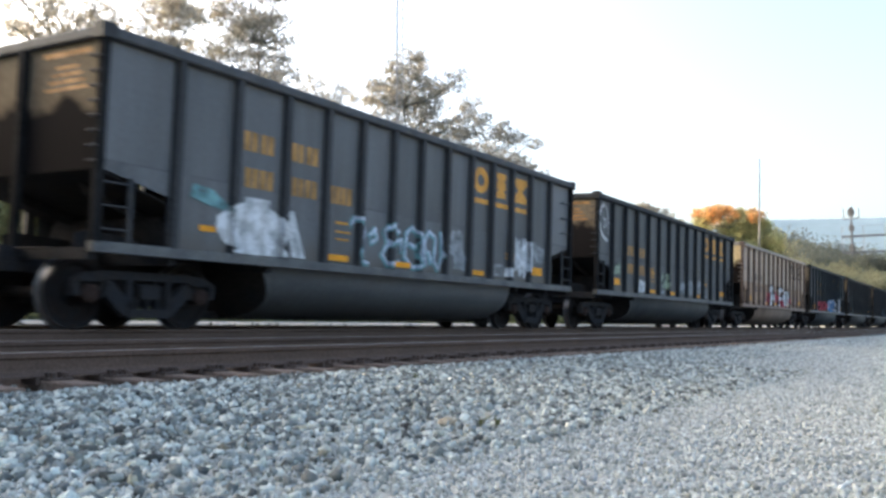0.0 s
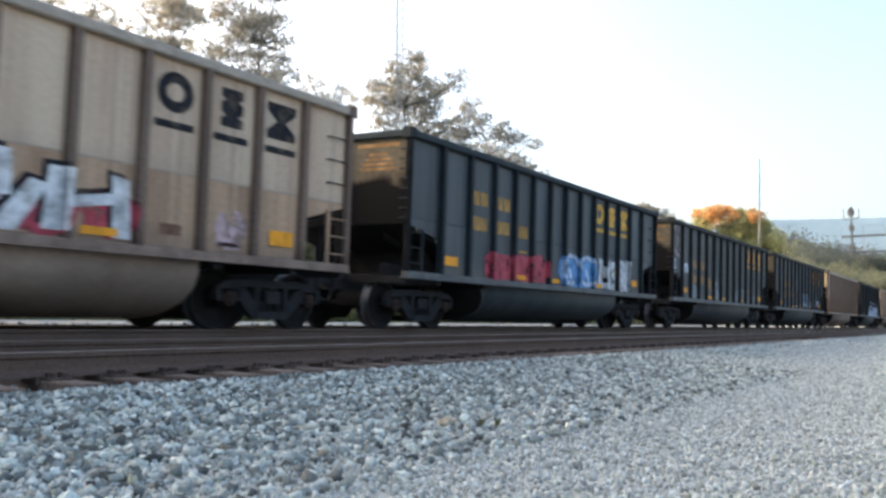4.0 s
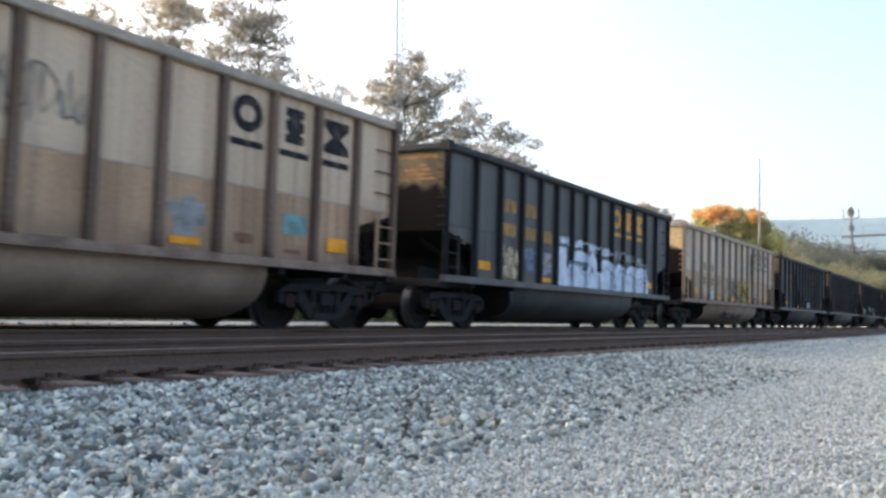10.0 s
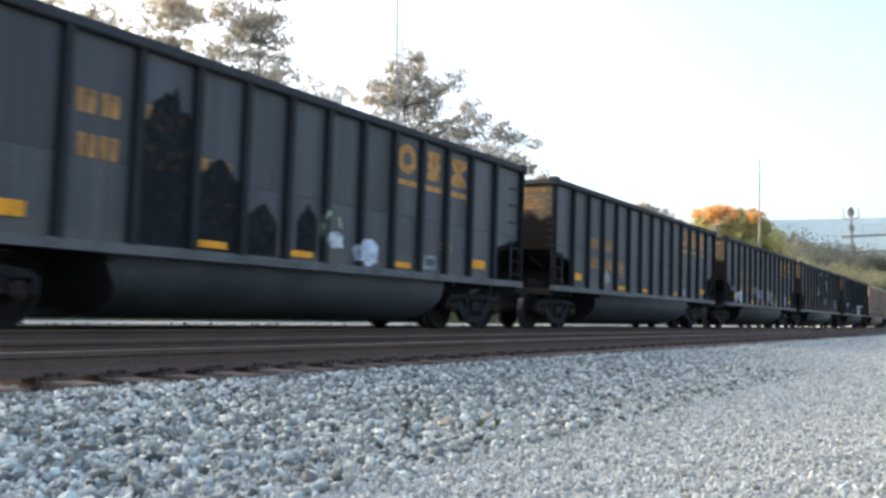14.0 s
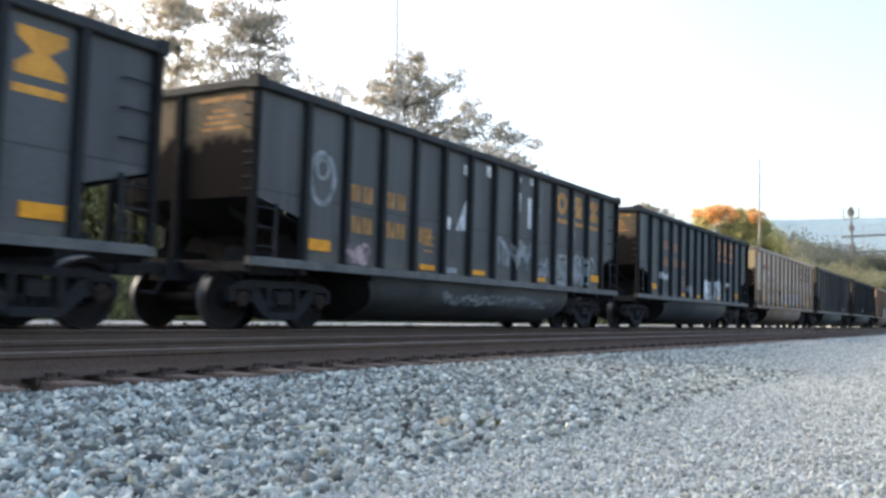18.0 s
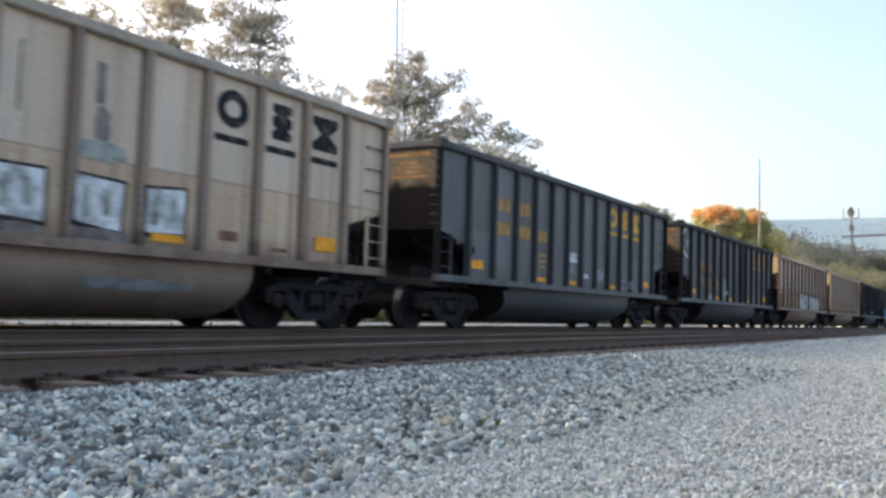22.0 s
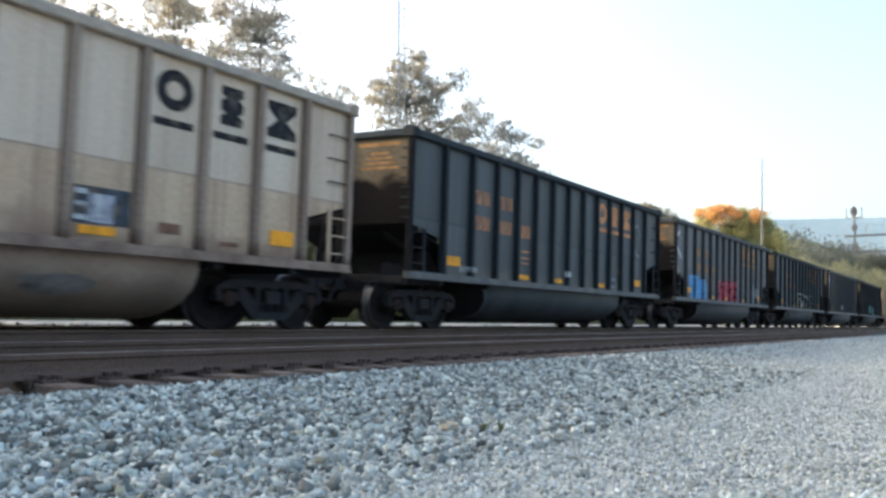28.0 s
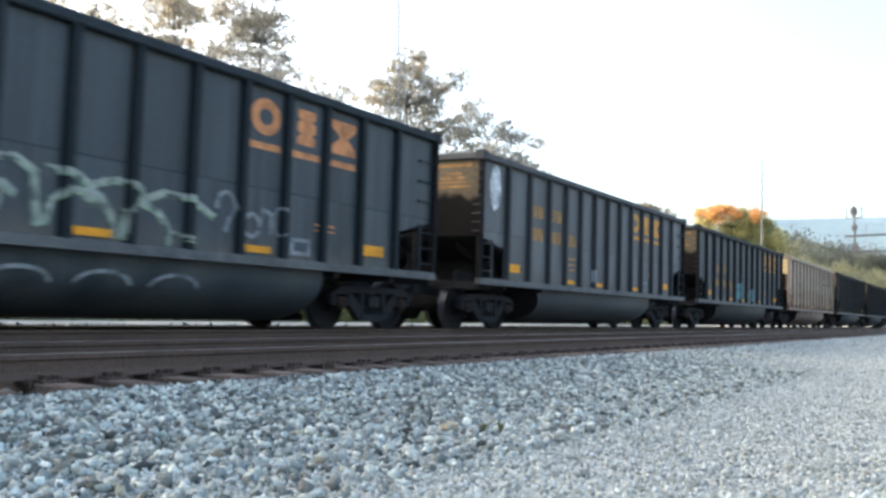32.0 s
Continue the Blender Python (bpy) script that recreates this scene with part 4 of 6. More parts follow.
def angular(y0, y1, z0, z1, n, seed):
    """Thick straight-edged shapes: slanting slabs, wedges and steps."""
    r = random.Random(seed)
    s = (y1 - y0) / n
    out = []
    for i in range(n):
        y, h = y0 + s * i, z1 - z0
        out.append([(y, z0), (y + s * 0.55, z0 + 0.05), (y + s * 0.42, z0 + h * 0.5), (y + s * 0.6, z1 - r.uniform(0, 0.12)), (y + s * 0.1, z1), (y + s * 0.16, z0 + h * 0.45)])
        out.append([(y + s * 0.55, z0 + h * r.uniform(0.3, 0.5)), (y + s * 1.0, z0 + h * 0.28), (y + s * 0.95, z0 + h * 0.62), (y + s * 0.62, z0 + h * 0.78)])
        out.append(block(y + s * (0.0 if i % 2 else 0.5), y + s * 0.95, z0, z0 + h * 0.2, 0.04))
        if i % 2:
            out[-3] = [(2 * y + s * 0.6 - u, v) for u, v in out[-3]]
        if i % 2:
            out.append(blob(y + s * 0.75, z0 + h * 0.8, s * 0.2, h * 0.14, seed + i, 0.2))
    return out


def graffiti(car, shapes, colour, layer=2, label="spray-painted graffiti"):
    paint(car, "graffiti", shapes, colour, layer, label)


def tub_paint(car, shapes, colour, label):
    """Paint on the bulging flank of the tub."""
    def flank(z):
        s = max(0.0, min(1.0, (0.92 - z) / 0.79)) ** (1 / 0.75)
        return 1.44 * math.sqrt(max(0.0, 1 - s * s)) + 0.012
    for group in ([[p] for p in shapes] if len(shapes) <= 9 else [shapes]):
        g = Build()
        for poly in group:
            g.add([(flank(z), y, z) for y, z in poly], [tuple(range(len(poly)))])
        ob = link("graffiti", g.mesh("graffiti", M[colour]), car, label)
        if len(group) > 1:
            tagged(ob, label, kind="stuff")


DARK, EARLY, PALE = "dark grey steel coal car, ", "dark coal car with high-set numbers, ", "tan steel coal car with rusty ribs, "
TRAIN = {
    -1: ("charcoal", DARK + "at the head"), 0: ("slate", EARLY + "white and teal graffiti"), 1: ("charcoal", DARK + "white loop tag at the corner"), 2: ("tan", PALE + "red and white graffiti"),
    3: ("navy", EARLY + "blue and red graffiti"), 4: ("black", DARK + "pink loop tag at the corner"), 5: ("charcoal", DARK + "pale blue graffiti patches"), 6: ("tan", PALE + "faint scribbles"),
    7: ("charcoal", EARLY + "large pale blue graffiti"), 8: ("cream", PALE + "olive graffiti and soot streaks"), 9: ("charcoal", EARLY + "black soot streaks"), 10: ("charcoal", DARK + "plain sides"),
    11: ("charcoal", DARK + "white scribbled graffiti"), 12: ("black", DARK + "white patches and scribbles"), 13: ("navy", EARLY + "two white paint patches"), 14: ("cream", PALE + "five framed white plates"),
    15: ("slate", EARLY + "few white smudges"), 16: ("charcoal", DARK + "white loop tag"), 17: ("tan", PALE + "white bubble graffiti"), 18: ("cream", PALE + "a small blue painted plate"),
    19: ("navy", EARLY + "chalk loop near the rear"), 20: ("slate", EARLY + "light blue and red graffiti"), 21: ("navy", EARLY + "pale green outlined graffiti"), 22: ("slate", EARLY + "white oval at the corner"),
    23: ("charcoal", DARK + "teal smudge low down"), 24: ("cream", PALE + "bare sides"), 25: ("black", DARK + "plain sooty sides"), 26: ("black", DARK + "plain sooty sides"), 27: ("charcoal", DARK + "plain sides"),
    28: ("tan", PALE + "bare sides")}
INKS = {13: "salmon", 19: "salmon", 21: "salmon", 16: "ochre", 8: "faded", 17: "faded", 3: "yellowish", 15: "yellowish", 20: "ochre", 12: "ochre", 10: "ochre", 9: "ochre"}
CARS = {}
for n, (scheme, label) in TRAIN.items():
    use("short" if label.startswith(EARLY) else "long")
    if scheme in ("tan", "cream"):
        CARS[n] = tan_car(scheme, label, INKS.get(n, "ink"))
    else:
        CARS[n] = dark_car(scheme, label, INKS.get(n, "orange"), label.startswith(EARLY), 1 if n == 0 else 2)


def side_of(n, by=0.0):
    """Car n, ready to be painted, with its paint slid along by some metres."""
    use("short" if TRAIN[n][1].startswith(EARLY) else "long")
    SLIDE["by"] = by
    return CARS[n]


c = side_of(0, -0.05)
graffiti(c, [blob(2.76, 1.46, 0.70, 0.37, 3, 0.06), block(2.55, 3.05, 1.7, 1.9, 0.05), [(3.45, 1.78), (3.62, 1.80), (3.92, 1.10), (3.62, 1.11)], [(2.3, 1.09), (3.5, 1.09), (3.3, 1.25), (2.5, 1.25)]], "white", 2, "large white spray patch")
graffiti(c, [block(1.76, 2.05, 1.34, 1.42)], "yellow", 2, "sliver of an amber placard")
graffiti(c, [[(1.56, 1.78), (1.62, 1.96), (1.95, 1.92), (2.3, 1.72), (2.32, 1.64), (1.9, 1.70)]], "teal", 2, "teal smear")
swirls = [[(5.02, 1.72), (5.10, 1.85), (5.28, 1.84), (5.38, 1.7), (5.36, 1.45), (5.26, 1.3), (5.3, 1.16), (5.52, 1.12)], [(5.55, 1.6), (5.7, 1.72), (5.76, 1.55), (5.6, 1.48)], [(6.42, 1.72), (6.2, 1.84), (5.96, 1.7), (6.1, 1.5), (5.92, 1.3), (6.1, 1.14), (6.45, 1.2)], [(6.2, 1.5), (6.5, 1.6), (6.48, 1.4)],
          [(6.62, 1.3), (6.66, 1.74), (6.85, 1.86), (7.1, 1.7), (7.02, 1.4), (7.15, 1.18), (6.9, 1.12), (6.62, 1.3)], [(7.3, 1.2), (7.26, 1.6), (7.4, 1.84), (7.65, 1.72), (7.6, 1.3), (7.75, 1.14), (7.9, 1.4), (7.84, 1.84)], [(6.75, 1.55), (6.95, 1.5)], [(7.42, 1.45), (7.5, 1.25)]]
graffiti(c, [q for line in swirls for q in stroke(line, 0.11)], "teal", 2, "teal outlined graffiti")
graffiti(c, [q for line in swirls for q in stroke([(y + 0.03, z + 0.02) for y, z in line], 0.055)], "paleblue", 3)
graffiti(c, [blob(8.45, 1.7, 0.3, 0.3, 7, 0.3), blob(8.6, 1.35, 0.25, 0.2, 8, 0.3)], "grey", 2)
graffiti(c, [block(10.5, 10.9, 1.15, 1.35)], "white", 3)
graffiti(c, scribble(11.0, 11.75, 1.15, 2.02, 9, 0.07, 12) + [blob(11.4, 1.55, 0.22, 0.3, 10, 0.4)], "white", 3, "white scrawl")
graffiti(c, [blob(12.2, 1.75, 0.3, 0.22, 12, 0.4)], "grey", 2)
c = side_of(1)
graffiti(c, loops(0.62, 2.95, 0.36, 0.46, 0.09), "white", 2, "white chalk loop")
graffiti(c, [blob(3.7, 1.3, 0.38, 0.2, 12, 0.35)], "white", 2)
graffiti(c, [blob(1.6, 1.7, 0.3, 0.2, 13, 0.35), blob(6.0, 1.55, 0.35, 0.25, 14, 0.35)], "green", 2)
graffiti(c, [block(5.62, 6.0, 1.12, 1.24), blob(8.8, 1.45, 0.34, 0.22, 15, 0.4), blob(7.9, 1.4, 0.3, 0.2, 16, 0.4), blob(9.9, 1.5, 0.25, 0.2, 17, 0.4)], "grey", 2)
c = side_of(2)
graffiti(c, [blob(5.3, 1.38, 0.42, 0.3, 21), blob(6.9, 1.45, 0.4, 0.35, 22), blob(8.1, 1.35, 0.5, 0.28, 23), blob(9.0, 1.4, 0.45, 0.32, 24), blob(9.9, 1.42, 0.4, 0.3, 27)], "red", 2, "red under white graffiti")
slabs = [[(5.75, 1.12), (6.1, 1.12), (6.2, 2.05), (5.85, 2.05)], [(6.1, 1.55), (6.35, 1.45), (6.95, 1.95), (6.6, 1.95)], [(6.05, 1.45), (6.7, 1.1), (7.1, 1.1), (6.25, 1.6)], [(5.4, 1.78), (5.9, 1.74), (5.9, 2.04)], [(5.2, 1.1), (6.2, 1.1), (6.1, 1.26), (5.3, 1.24)]]
slabs += [[(7.5, 1.12), (7.85, 1.12), (7.9, 2.0), (7.55, 2.0)], [(7.25, 1.85), (8.6, 1.80), (8.6, 1.98), (7.3, 2.03)], [(8.3, 1.45), (8.62, 1.48), (8.62, 1.9), (8.35, 1.9)], [(7.85, 1.4), (8.5, 1.42), (8.5, 1.56), (7.85, 1.56)], [(7.2, 1.1), (8.1, 1.1), (8.0, 1.22), (7.3, 1.24)],
         [(9.0, 1.15), (9.3, 1.15), (9.36, 1.88), (9.06, 1.88)], [(9.95, 1.12), (10.22, 1.12), (10.16, 1.84), (9.9, 1.88)], [(9.3, 1.42), (9.95, 1.52), (9.95, 1.66), (9.3, 1.56)], [(8.35, 1.1), (8.7, 1.1), (9.08, 1.66), (8.84, 1.70)]]
graffiti(c, [[(y - 0.07, z + 0.06) for y, z in p] for p in slabs], "ink", 3, "black edges of white graffiti")
graffiti(c, slabs, "white", 4, "white block-shaped graffiti")
graffiti(c, loops(0.65, 3.0, 0.36, 0.42, 0.05), "faded", 2, "dark chalk loop")
graffiti(c, [blob(11.9, 1.4, 0.3, 0.25, 25, 0.3), blob(4.7, 1.25, 0.4, 0.15, 26, 0.4)], "pink", 2)
c = side_of(3, -0.20)
graffiti(c, bubbles(3.3, 6.2, 1.10, 1.72, 3, 31), "red", 2, "red graffiti")
graffiti(c, bubbles(7.1, 9.3, 1.10, 1.9, 2, 32), "blue", 2, "blue graffiti")
graffiti(c, bubble_lines(7.1, 9.3, 1.10, 1.9, 2, 33, 0.10), "paleblue", 3)
graffiti(c, angular(9.45, 10.7, 1.10, 1.92, 2, 34), "white", 3, "white graffiti")
graffiti(c, scribble(10.95, 11.75, 1.10, 1.95, 35, 0.07, 20), "white", 2)
c = side_of(4)
graffiti(c, loops(0.65, 3.0, 0.38, 0.48, 0.09), "pink", 2, "pink chalk loop")
graffiti(c, [block(0.42, 0.54, 1.96, 2.35), blob(1.7, 2.1, 0.38, 0.16, 41, 0.2)], "paleblue", 2)
graffiti(c, [block(2.35, 3.05, 1.12, 1.40), blob(2.7, 1.45, 0.3, 0.12, 42, 0.3), [(5.5, 1.15), (6.0, 1.15), (5.95, 1.8), (5.45, 1.78)]], "grey", 2)
graffiti(c, [blob(11.9, 1.3, 0.3, 0.12, 43, 0.2), blob(8.8, 1.35, 0.2, 0.3, 44, 0.3), blob(9.8, 1.5, 0.3, 0.22, 45, 0.4)], "grey", 2)
c = side_of(5)
graffiti(c, [block(5.42, 6.15, 1.90, 2.62)], "faded", 2, "unpainted grey patch")
graffiti(c, [block(5.6, 5.95, 1.13, 1.24)], "white", 2)
graffiti(c, [blob(7.85, 1.5, 0.36, 0.40, 51, 0.3), blob(8.8, 1.5, 0.34, 0.42, 52, 0.3), blob(9.8, 1.35, 0.32, 0.2, 53, 0.3), blob(11.9, 1.55, 0.36, 0.3, 54, 0.3)], "paleblue", 2, "pale blue graffiti")
graffiti(c, scribble(7.6, 9.2, 1.15, 1.85, 55, 0.05) + scribble(11.6, 12.2, 1.3, 1.85, 56, 0.04), "slateblue", 3)
c = side_of(6)
graffiti(c, loops(0.6, 3.05, 0.34, 0.34, 0.045), "faded", 2, "faint chalk loop")
graffiti(c, scribble(6.3, 8.2, 2.3, 3.0, 61, 0.025), "faded", 2)
graffiti(c, [block(11.65, 12.2, 1.45, 1.75)], "teal", 2)
graffiti(c, [blob(9.8, 1.5, 0.3, 0.25, 62, 0.4)], "grey", 2)
c = side_of(7, -0.20)
graffiti(c, scribble(2.6, 3.4, 1.15, 1.8, 71, 0.09, 22), "sand", 2)
body = [block(5.5, 6.02, 1.08, 2.03), block(6.0, 12.2, 1.08, 1.52, -0.08)]
body += [blob(6.6, 1.50, 0.45, 0.30, 72, 0.05), blob(6.85, 1.80, 0.52, 0.21, 73, 0.1), blob(7.72, 1.66, 0.32, 0.34, 74, 0.08), blob(7.55, 1.40, 0.4, 0.3, 75, 0.05), blob(8.72, 1.62, 0.50, 0.28, 76, 0.1),
         blob(9.7, 1.48, 0.36, 0.36, 77, 0.1), blob(10.65, 1.52, 0.40, 0.34, 78, 0.12), blob(11.55, 1.55, 0.42, 0.30, 79, 0.15)]
graffiti(c, body, "chalkblue", 6, "large pale blue graffiti")
gaps = [[(6.05, 1.72), (6.2, 1.62), (6.75, 1.64), (7.2, 1.58), (7.32, 1.68), (7.2, 1.74)], [(7.25, 1.98), (7.4, 1.9), (7.38, 1.6), (7.3, 1.58)], [(7.62, 1.62), (7.72, 1.66), (7.8, 1.46), (7.62, 1.48)], [(9.15, 1.6), (9.28, 1.66), (9.4, 1.42), (9.3, 1.3), (9.2, 1.36)],
        [(9.2, 1.12), (9.5, 1.12), (9.38, 1.34)], [(10.98, 1.62), (11.12, 1.6), (11.1, 1.36), (10.95, 1.40)], [(10.1, 1.12), (10.22, 1.12), (10.2, 1.5), (10.12, 1.5)]]
graffiti(c, gaps, "slateblue", 7, "dark gaps in graffiti")
graffiti(c, ring(6.6, 1.35, 0.42, 0.30, 0.04, 0, 180, 10) + ring(7.65, 1.25, 0.3, 0.25, 0.035, 0, 180, 10) + ring(8.7, 1.38, 0.4, 0.3, 0.04, 10, 175, 10) + ring(9.8, 1.35, 0.26, 0.32, 0.04, 0, 180, 10) + ring(10.6, 1.3, 0.3, 0.3, 0.04, 0, 180, 10) + ring(11.5, 1.25, 0.3, 0.25, 0.04, 0, 180, 10), "mistblue", 8, "grey-blue outlines")
for i, y in enumerate((5.95, 6.85, 7.75, 8.7, 9.6, 10.5, 11.4)):
    graffiti(c, [blob(y, 2.2 - 0.03 * i, 0.24, 0.09, 70 + i, 0.4)] + scribble(y - 0.32, y + 0.32, 2.08 - 0.04 * i, 2.29 - 0.03 * i, 76 + i, 0.035, 5), "paleblue" if i < 4 else "grey", 2, "wisps of sprayed paint")
graffiti(c, [blob(3.98, 1.72, 0.30, 0.14, 84, 0.4), blob(4.05, 1.42, 0.22, 0.12, 85, 0.4)], "slateblue", 2)
graffiti(c, [blob(4.85, 1.72, 0.28, 0.10, 89, 0.5), blob(4.95, 1.45, 0.24, 0.12, 90, 0.5)] + ring(4.9, 1.5, 0.26, 0.28, 0.04, 30, 260, 10), "mistblue", 3)
c = side_of(8)
graffiti(c, [[(5.35, 1.10), (6.1, 1.10), (6.1, 1.98), (5.4, 1.9)]], "sand", 2)
graffiti(c, [block(7.45, 9.3, 1.10, 1.95), block(8.0, 8.2, 1.9, 2.02)], "olive", 2, "olive block graffiti")
graffiti(c, [block(6.42, 7.35, 1.10, 1.93)], "faded", 2)
graffiti(c, bubble_lines(6.4, 9.3, 1.12, 1.9, 5, 81, 0.05), "sand", 3)
graffiti(c, [smoke(8.28, 8.55, 1.10, 1.9, 87), smoke(6.55, 6.8, 1.10, 1.8, 88)] + scribble(7.5, 9.2, 1.12, 1.8, 86, 0.035, 8), "sootstain", 3, "black outlines")
graffiti(c, [[(6.24, 3.4), (6.36, 3.4), (6.5, 2.0), (6.6, 1.12), (6.3, 1.12), (6.24, 2.2)], [(9.9, 3.25), (10.25, 3.2), (10.35, 2.2), (10.4, 1.1), (10.1, 1.1), (10.0, 2.1)]], "sootstain", 4, "faded black soot streak")
graffiti(c, [block(3.35, 4.0, 1.12, 1.42)], "white", 2)
graffiti(c, loops(0.5, 3.0, 0.34, 0.40, 0.05), "faded", 2, "dark chalk loop")
tub_paint(c, [s for s in scribble(5.6, 8.8, 0.38, 0.66, 82, 0.06, 12)], "patch", "black tag on the tub")
c = side_of(9)
graffiti(c, [smoke(3.40, 4.22, 1.09, 3.46, 91), smoke(4.34, 5.12, 1.09, 2.6, 92), smoke(5.35, 5.95, 1.09, 1.9, 93), smoke(6.4, 6.85, 1.2, 2.0, 94)], "patch", 2, "black soot streaks")
graffiti(c, ring(7.2, 1.65, 0.26, 0.26, 0.07), "green", 2)
graffiti(c, [blob(7.35, 1.45, 0.2, 0.12, 91, 0.3)], "white", 3)
graffiti(c, [blob(8.2, 1.3, 0.33, 0.2, 92, 0.3)], "paleblue", 2)
c = side_of(11)
graffiti(c, scribble(1.95, 2.85, 1.12, 1.62, 111, 0.08, 18), "white", 2)
graffiti(c, [blob(1.3, 1.63, 0.26, 0.10, 112, 0.3)], "grey", 2)
graffiti(c, scribble(5.2, 6.9, 1.15, 1.82, 113, 0.06, 20) + scribble(7.3, 8.3, 1.1, 1.95, 114, 0.05, 12), "grey", 2)
graffiti(c, scribble(8.2, 9.9, 1.1, 1.85, 115, 0.06, 10), "sand", 2)
graffiti(c, scribble(11.5, 12.2, 1.15, 1.7, 116, 0.06, 12), "white", 2)
c = side_of(12)
graffiti(c, ring(1.62, 2.4, 0.30, 0.40, 0.09) + ring(1.62, 2.55, 0.15, 0.15, 0.06), "grey", 2, "grey looped tag")
graffiti(c, [blob(2.6, 1.28, 0.38, 0.18, 121, 0.2)], "pink", 2)
graffiti(c, [block(5.35, 5.55, 1.95, 2.2), [(5.75, 1.96), (6.12, 1.98), (6.14, 2.6)], block(6.0, 6.15, 3.1, 3.3), block(6.95, 7.15, 3.2, 3.42), block(8.38, 8.56, 2.65, 3.05), block(8.40, 8.55, 3.28, 3.42), block(8.92, 9.12, 2.3, 3.0),
             block(9.0, 9.18, 3.3, 3.46), block(13.45, 13.62, 3.08, 3.4)], "white", 2, "white paint patch")
graffiti(c, [block(5.45, 5.85, 1.11, 1.22), block(9.42, 9.58, 2.72, 2.80), block(11.42, 11.62, 2.3, 3.4)], "grey", 2, "grey paint patch")
graffiti(c, scribble(7.45, 9.05, 1.35, 2.0, 122, 0.06, 14), "grey", 2)
graffiti(c, scribble(9.55, 10.1, 1.25, 1.68, 123, 0.05, 10) + scribble(10.5, 11.1, 1.12, 1.78, 124, 0.05, 8), "grey", 2)
graffiti(c, stroke([(10.48, 1.12), (11.12, 1.12), (11.10, 1.80), (10.50, 1.80), (10.48, 1.12)], 0.08) + stroke([(10.55, 1.3), (11.05, 1.28)], 0.06), "grey", 3, "white framed tag")
graffiti(c, ring(11.8, 1.6, 0.24, 0.26, 0.08) + ring(12.15, 1.6, 0.2, 0.24, 0.08) + ring(12.78, 1.68, 0.16, 0.18, 0.07) + ring(12.3, 1.3, 0.3, 0.12, 0.06, 150, 360) + scribble(11.5, 12.5, 1.12, 1.85, 125, 0.05), "grey", 2)
tub_paint(c, scribble(5.5, 10.5, 0.5, 0.75, 126, 0.05, 30), "grey", "grey tag on the tub")
c = side_of(13, -0.15)
graffiti(c, scribble(2.35, 3.2, 1.6, 1.8, 131, 0.08, 10), "white", 2)
graffiti(c, [blob(5.65, 1.35, 0.38, 0.2, 132, 0.2)], "grey", 2)
graffiti(c, [[(7.3, 1.10), (8.12, 1.09), (8.1, 1.7), (7.9, 1.82), (7.6, 1.78), (7.3, 1.7), (7.45, 1.4)], [(8.95, 1.10), (9.35, 1.10), (9.4, 1.5), (9.5, 1.5), (9.55, 1.1), (9.8, 1.1), (9.85, 1.75), (9.5, 1.85), (8.95, 1.78)]],
         "white", 2, "white block paint")
graffiti(c, [block(10.55, 10.8, 1.65, 1.8)], "white", 3)
graffiti(c, [[(8.35, 3.45), (8.7, 3.45), (8.75, 1.3), (8.4, 1.3)]], "patch", 2, "black streak")
c = side_of(14)
graffiti(c, scribble(1.25, 2.85, 2.72, 2.95, 141, 0.09, 26), "rose", 2, "faded red scribble")
graffiti(c, ring(3.6, 2.85, 0.26, 0.30, 0.04) + scribble(3.3, 3.5, 2.5, 2.9, 142, 0.04, 8), "faded", 2, "chalk drawing of a plain ring")
PLATES = ((5.60, 0.10, 0.02), (6.64, -0.05, -0.025), (7.66, 0.08, -0.01), (8.70, -0.04, -0.03), (9.70, 0.05, 0.02))
for y, lean, tip in PLATES:
    face = [(y - 0.35 + lean * 0.5, 1.26 - tip), (y + 0.33, 1.24 + tip), (y + 0.35 - lean * 0.3, 1.82 + tip), (y - 0.33 - lean * 0.5, 1.80 - tip)]
    graffiti(c, [[(u + (0.05 if i in (1, 2) else -0.05), v + (0.04 if i > 1 else -0.06)) for i, (u, v) in enumerate(face)]], "ink", 2, "black edge of a white plate")
    graffiti(c, [face], "white", 3, "framed white plate")
    graffiti(c, [block(y - 0.22, y - 0.10, 1.34, 1.72, lean * 0.4), block(y + 0.08 + tip, y + 0.20 + tip, 1.40 + tip, 1.70, -lean * 0.4)], "sage", 4, "grey bars on a white plate")
graffiti(c, [blob(4.74, 2.13, 0.40, 0.09, 144, 0.2), blob(6.72, 2.06, 0.36, 0.10, 145, 0.2), blob(8.7, 2.14, 0.36, 0.12, 146, 0.2)], "sage", 2, "wiped grey-green patch")
graffiti(c, [block(2.35, 3.0, 1.40, 1.46), block(2.4, 2.95, 1.28, 1.33), block(2.35, 2.9, 1.17, 1.22), block(3.4, 4.0, 1.42, 1.48), block(3.45, 3.95, 1.30, 1.35), block(3.4, 3.9, 1.18, 1.23), block(4.6, 4.95, 1.50, 1.53)], "mistblue", 2, "grey data lines")
graffiti(c, [blob(8.72, 2.40, 0.10, 0.25, 147, 0.3), smoke(8.3, 9.15, 1.08, 1.25, 148), smoke(7.3, 8.0, 1.08, 1.22, 149)], "faded", 2, "sooty stain")
graffiti(c, [block(8.6, 8.72, 2.7, 3.2), block(7.6, 7.64, 2.4, 3.2)], "faded", 2)
tub_paint(c, [blob(9.5, 0.58, 0.9, 0.07, 143, 0.2)], "grey", "blue-grey smear on the tub")
c = side_of(15, -0.20)
graffiti(c, [block(6.42, 7.02, 1.68, 1.92), block(7.5, 7.8, 1.32, 1.43)], "white", 2)
